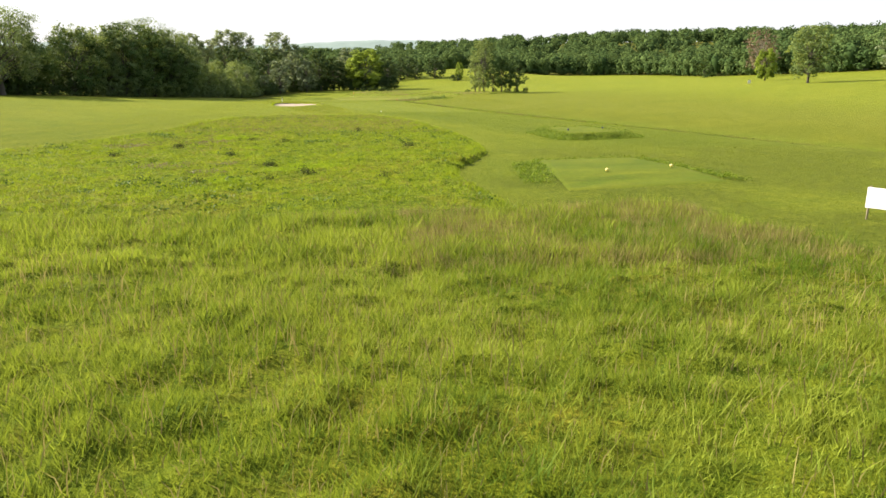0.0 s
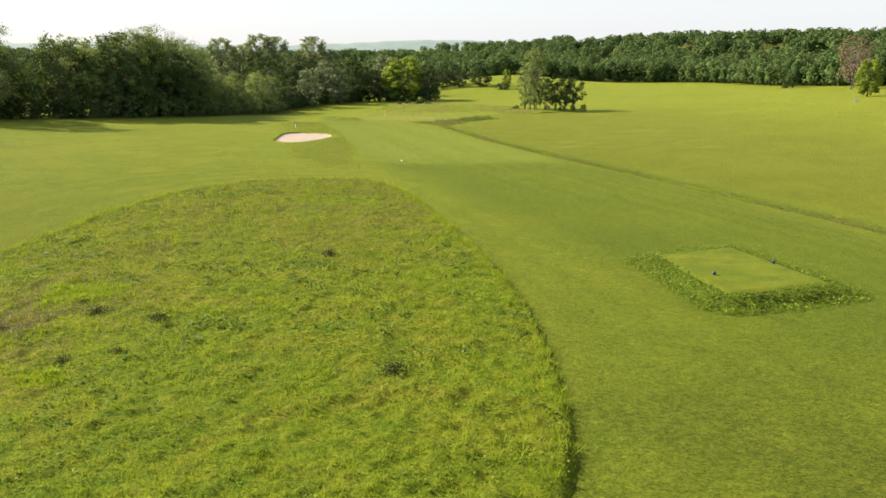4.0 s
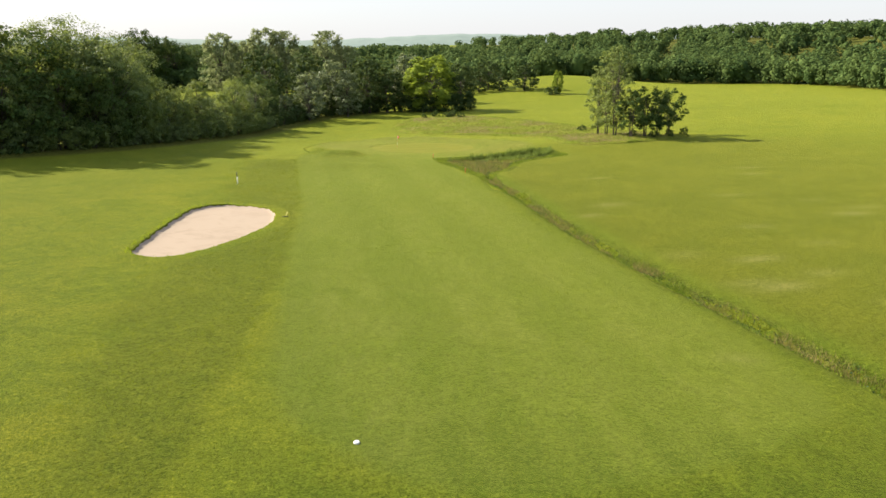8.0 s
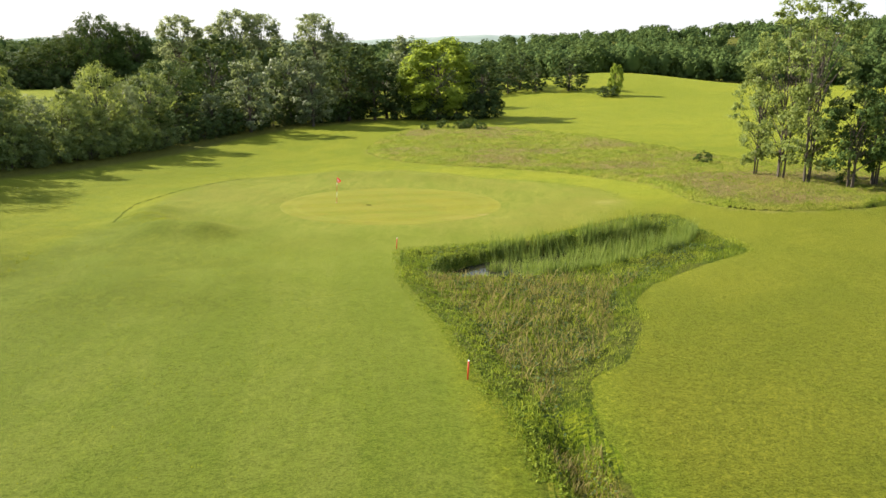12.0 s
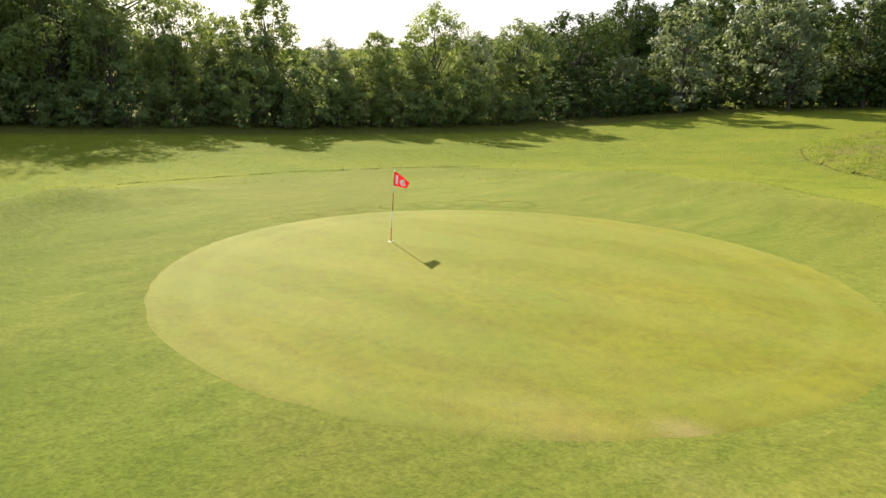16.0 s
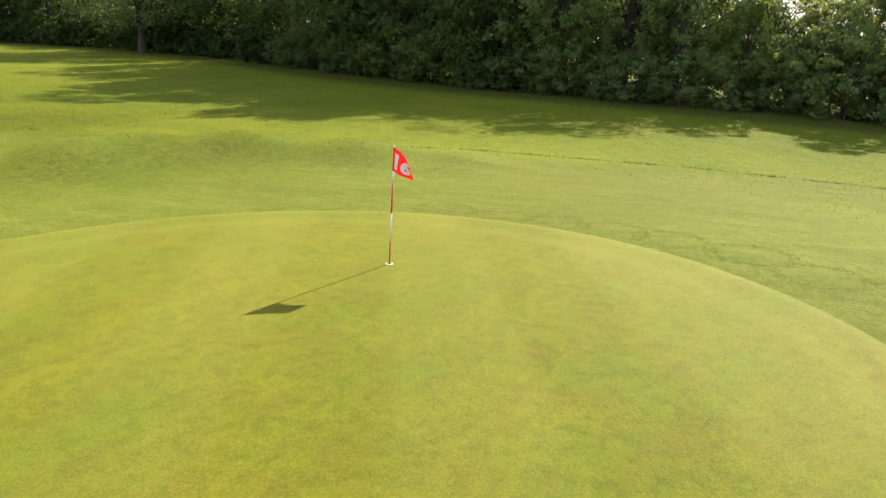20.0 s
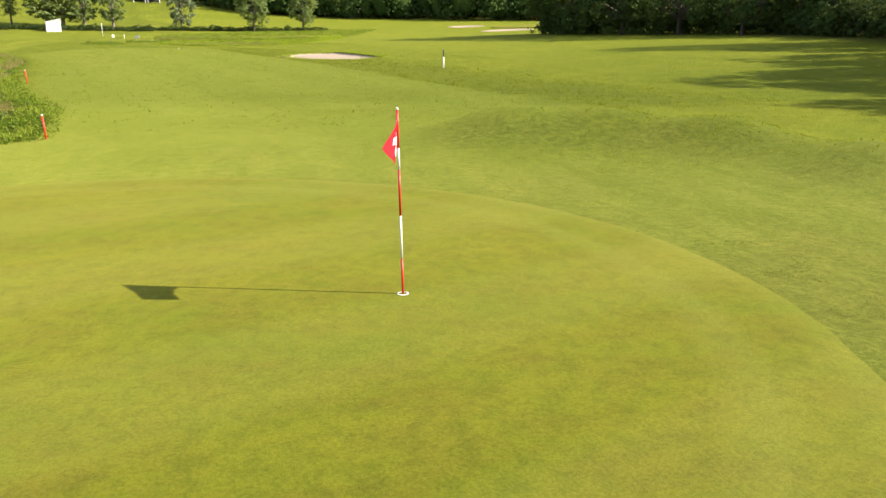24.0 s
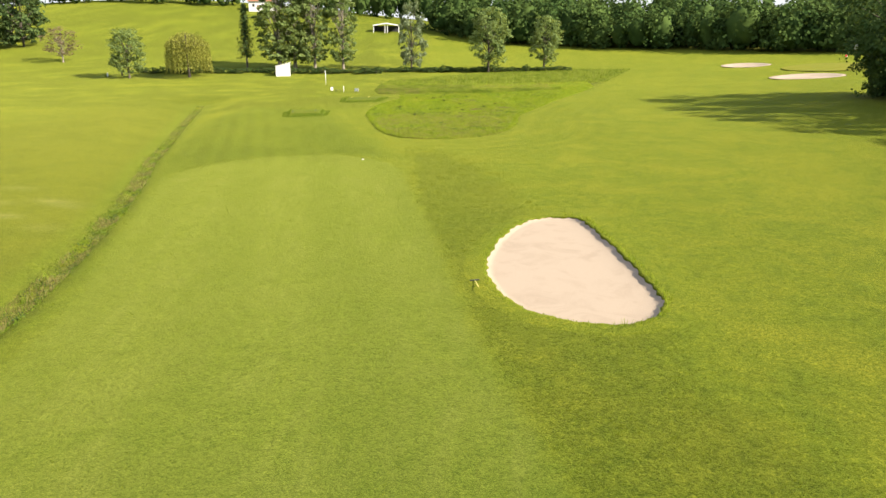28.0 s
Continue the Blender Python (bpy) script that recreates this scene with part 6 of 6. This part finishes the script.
ORANGE = plain("red_stake_paint", (0.62, 0.035, 0.012), 0.5)
stake("distance_stake", -14.7, -46.3, 1.35, 0.05, ((-0.15, 0.62, WHITE), (0.62, 1.0, BLACK)), "black and white distance stake in the fairway rough")
for x, y in ((6.73, -15.63), (11.4, -35.8)):
    stake("hazard_stake", x, y, 0.7 if y > -50 else 0.6, 0.027, ((-0.2, 0.95, ORANGE), (0.95, 1.0, WHITE)), "red hazard stake at the edge of the water ditch", "hazard stakes", (0.03, 0.0))


def ball_marker(x, y, mat, label, lift=0.09, group=""):
    ob = thing("tee_marker", label, "tee marker", (x, y, h1(x, y) + 0.03), 0, group)
    bm = bmesh.new()
    bmesh.ops.create_icosphere(bm, subdivisions=2, radius=0.085, matrix=Matrix.Translation((0, 0, lift)))
    for f in bm.faces:
        f.smooth = True
    part("ball", bm, mat, ob)
    part("spike", rod((0, 0, -0.05), (0, 0, lift), 0.012, 0.012, 6), BLACK, ob)


YELLOW, NAVY = plain("yellow_paint", (0.75, 0.62, 0.16), 0.45), plain("blue_paint", (0.015, 0.03, 0.10), 0.4)
for x, y in ((15.7, -183.0), (19.1, -182.0)):
    ball_marker(x, y, YELLOW, "pale yellow ball marker on the long tee", group="long tee markers")
for x, y in ((21.4, -155.3), (24.9, -153.5)):
    ball_marker(x, y, NAVY, "dark blue ball marker on the small tee", group="small tee markers")
plate = thing("distance_plate", "round white distance plate set in the fairway", "distance plate", (6.65, -106.0, h1(6.65, -106.0)))
bm = rod((0, 0, 0.0), (0, 0, 0.05), 0.11, 0.09, 24)
part("plate", bm, WHITE, plate)


def board(x, y, w, h, low, turn, label, frame_mat=WHITE):
    ob = thing("sign", label, "sign", (x, y, h1(x, y)), turn)
    part("panel", box(w, 0.04, h, (0, 0, low + h / 2), 0.008), WHITE, ob)
    for sx in (-1, 1):
        part("post", rod((sx * w * 0.46, 0.045, -0.2), (sx * w * 0.46, 0.045, low + h + 0.03), 0.03, 0.03, 8), plain("post_wood", (0.32, 0.26, 0.17), 0.8), ob)
    return ob


board(20.05, -195.65, 1.7, 0.60, 0.32, -50, "white hole board on two wooden posts by the back tee")
board(108.9, -19.4, 1.3, 0.9, 0.35, 30, "small white board standing in the open field")
board(-118, -252, 1.5, 1.3, 1.2, 160, "small white notice at the wood's edge")


def bin_(x, y):
    ob = thing("ball_washer", "white box on a dark post beside the tee", "ball washer", (x, y, h1(x, y)))
    part("post", rod((0, 0, -0.1), (0, 0, 0.75), 0.05, 0.05, 10), BLACK, ob)
    part("box", box(0.5, 0.4, 0.75, (0, 0, 0.85), 0.03), WHITE, ob)


bin_(25.6, -195.4)
stake("tee_post", 23.2, -197.2, 1.3, 0.06, ((-0.1, 1.0, WHITE),), "white post at the back tee")
stake("tee_post", 30.2, -213.2, 3.4, 0.06, ((-0.05, 1.0, WHITE),), "slim pale pole beside the back tee")
bench = thing("bench", "low dark wooden bench on the back tee", "bench", (24.4, -197.0, h1(24.4, -197)), 10)
part("seat", box(1.4, 0.4, 0.06, (0, 0, 0.45), 0.01), BLACK, bench)
for sx in (-0.55, 0.55):
    part("leg", box(0.08, 0.36, 0.44, (sx, 0, 0.21)), BLACK, bench)

# rake by the bunker
rake = thing("bunker_rake", "yellow-handled rake lying beside the bunker", "rake", (-4.55, -66.9, h1(-4.55, -66.9) + 0.06), 20)
part("handle", rod((0, 0, 0.02), (0.35, 1.45, 0.10), 0.02, 0.02, 8), YELLOW, rake)
part("head", box(0.55, 0.06, 0.05, (0, 0, 0.02), 0.01), BLACK, rake)

# distant flag
far_pin = thing("flagstick", "distant flagstick with a small red flag", "flagstick", (-101, -222, h1(-101, -222)))
part("pole", rod((0, 0, -0.1), (0, 0, 2.2), 0.02, 0.015, 8), WHITE, far_pin)
part("flag", box(0.55, 0.03, 0.42, (0.3, 0, 1.95), 0.01), cloth, far_pin)


# golf bags on trolleys near the stream
def trolley(x, y, mat, label):
    ob = thing("golf_trolley", label, "golf trolley", (x, y, h1(x, y)), 40, "golf trolleys")
    part("bag", rod((0, 0, 0.15), (0, 0.25, 1.15), 0.16, 0.18, 14), mat, ob)
    part("handle", rod((0, 0.1, 0.3), (0, 0.7, 1.1), 0.02, 0.02, 6), BLACK, ob)
    for sx in (-0.3, 0.3):
        part("wheel", rod((sx - 0.03, -0.05, 0.16), (sx + 0.03, -0.05, 0.16), 0.16, 0.16, 14), BLACK, ob)


trolley(92.5, -229, WHITE, "white golf bag on a two-wheeled trolley")
trolley(89.0, -230, BLACK, "dark golf bag on a two-wheeled trolley")

# ---- shed and buildings ----
RENDERED, ROOF, DARK_IN = plain("white_render", (0.72, 0.70, 0.66), 0.8), plain("clay_tiles", (0.30, 0.13, 0.07), 0.85, 0, 0.5, 6), plain("dark_interior", (0.03, 0.03, 0.03), 0.9)


def shed():
    ob = thing("shed", "small white hut with a sloping roof by the stream", "shed", (45.5, -233, h1(45.5, -233)), 12)
    bm = bmesh.new()
    v = [bm.verts.new(p) for p in ((-1.9, -1.4, -0.3), (1.9, -1.4, -0.3), (1.9, 1.4, -0.3), (-1.9, 1.4, -0.3), (-1.9, -1.4, 3.4), (1.9, -1.4, 2.5), (1.9, 1.4, 2.5), (-1.9, 1.4, 3.4))]
    for f in ((0, 1, 5, 4), (1, 2, 6, 5), (2, 3, 7, 6), (3, 0, 4, 7), (4, 5, 6, 7), (3, 2, 1, 0)):
        bm.faces.new([v[i] for i in f])
    part("wall", bm, RENDERED, ob)
    r = part("roof", box(4.3, 3.2, 0.12, (0, 0, 0), 0.02), RENDERED, ob)
    r.matrix_basis = pose(0, 0, 3.03, 0, 13.4, 0)
    part("door", box(0.9, 0.05, 2.0, (0.4, 1.42, 0.95), 0.01), plain("pale_door", (0.6, 0.6, 0.6)), ob)


def house():
    x, y = 84, -362
    ob = thing("house", "white rendered house with a low clay-tiled roof on the hill", "house", (x, y, h1(x, y)), 3)
    part("wall", box(11, 8, 4.4, (0, 0, 1.6), 0.03), RENDERED, ob)
    bm = bmesh.new()
    v = [bm.verts.new(p) for p in ((-6, -4.6, 3.7), (6, -4.6, 3.7), (6, 4.6, 3.7), (-6, 4.6, 3.7), (-6, 0, 5.6), (6, 0, 5.6))]
    for f in ((0, 1, 5, 4), (2, 3, 4, 5), (0, 4, 3), (1, 2, 5), (3, 2, 1, 0)):
        bm.faces.new([v[i] for i in f])
    part("roof", bm, ROOF, ob)
    for wx in (-3.4, -0.6, 3.4):
        w = part("window", box(1.0, 0.06, 1.2, (wx, 4.03, 2.0), 0.01), DARK_IN, ob)
        part("frame", box(1.2, 0.04, 0.1, (wx, 4.06, 1.36)), WHITE, w)
    part("door", box(1.0, 0.06, 2.1, (1.4, 4.03, 1.1), 0.01), plain("house_door", (0.20, 0.12, 0.07)), ob)


def carport():
    x, y = 27, -332
    ob = thing("carport", "open carport with white posts and a pitched roof", "carport", (x, y, h1(x, y)), 4)
    for px in (-5, -0.5, 0.5, 5):
        for py in (-2.5, 2.5):
            part("post", box(0.22, 0.22, 3.0, (px, py, 1.2)), WHITE, ob)
    for px in (-1, 1):
        r = part("roof", box(5.2, 6, 0.25, (0, 0, 0), 0.02), ROOF, ob)
        r.matrix_basis = pose(px * 2.6, 0, 3.0, 0, px * 9, 0)
        g = part("fascia", box(5.2, 0.1, 0.4, (0, 0, 0)), WHITE, ob)
        g.matrix_basis = pose(px * 2.6, 3.06, 2.95, 0, px * 9, 0)
    part("back_wall", box(10, 0.2, 2.9, (0, -2.75, 1.15)), DARK_IN, ob)


shed()
house()
carport()
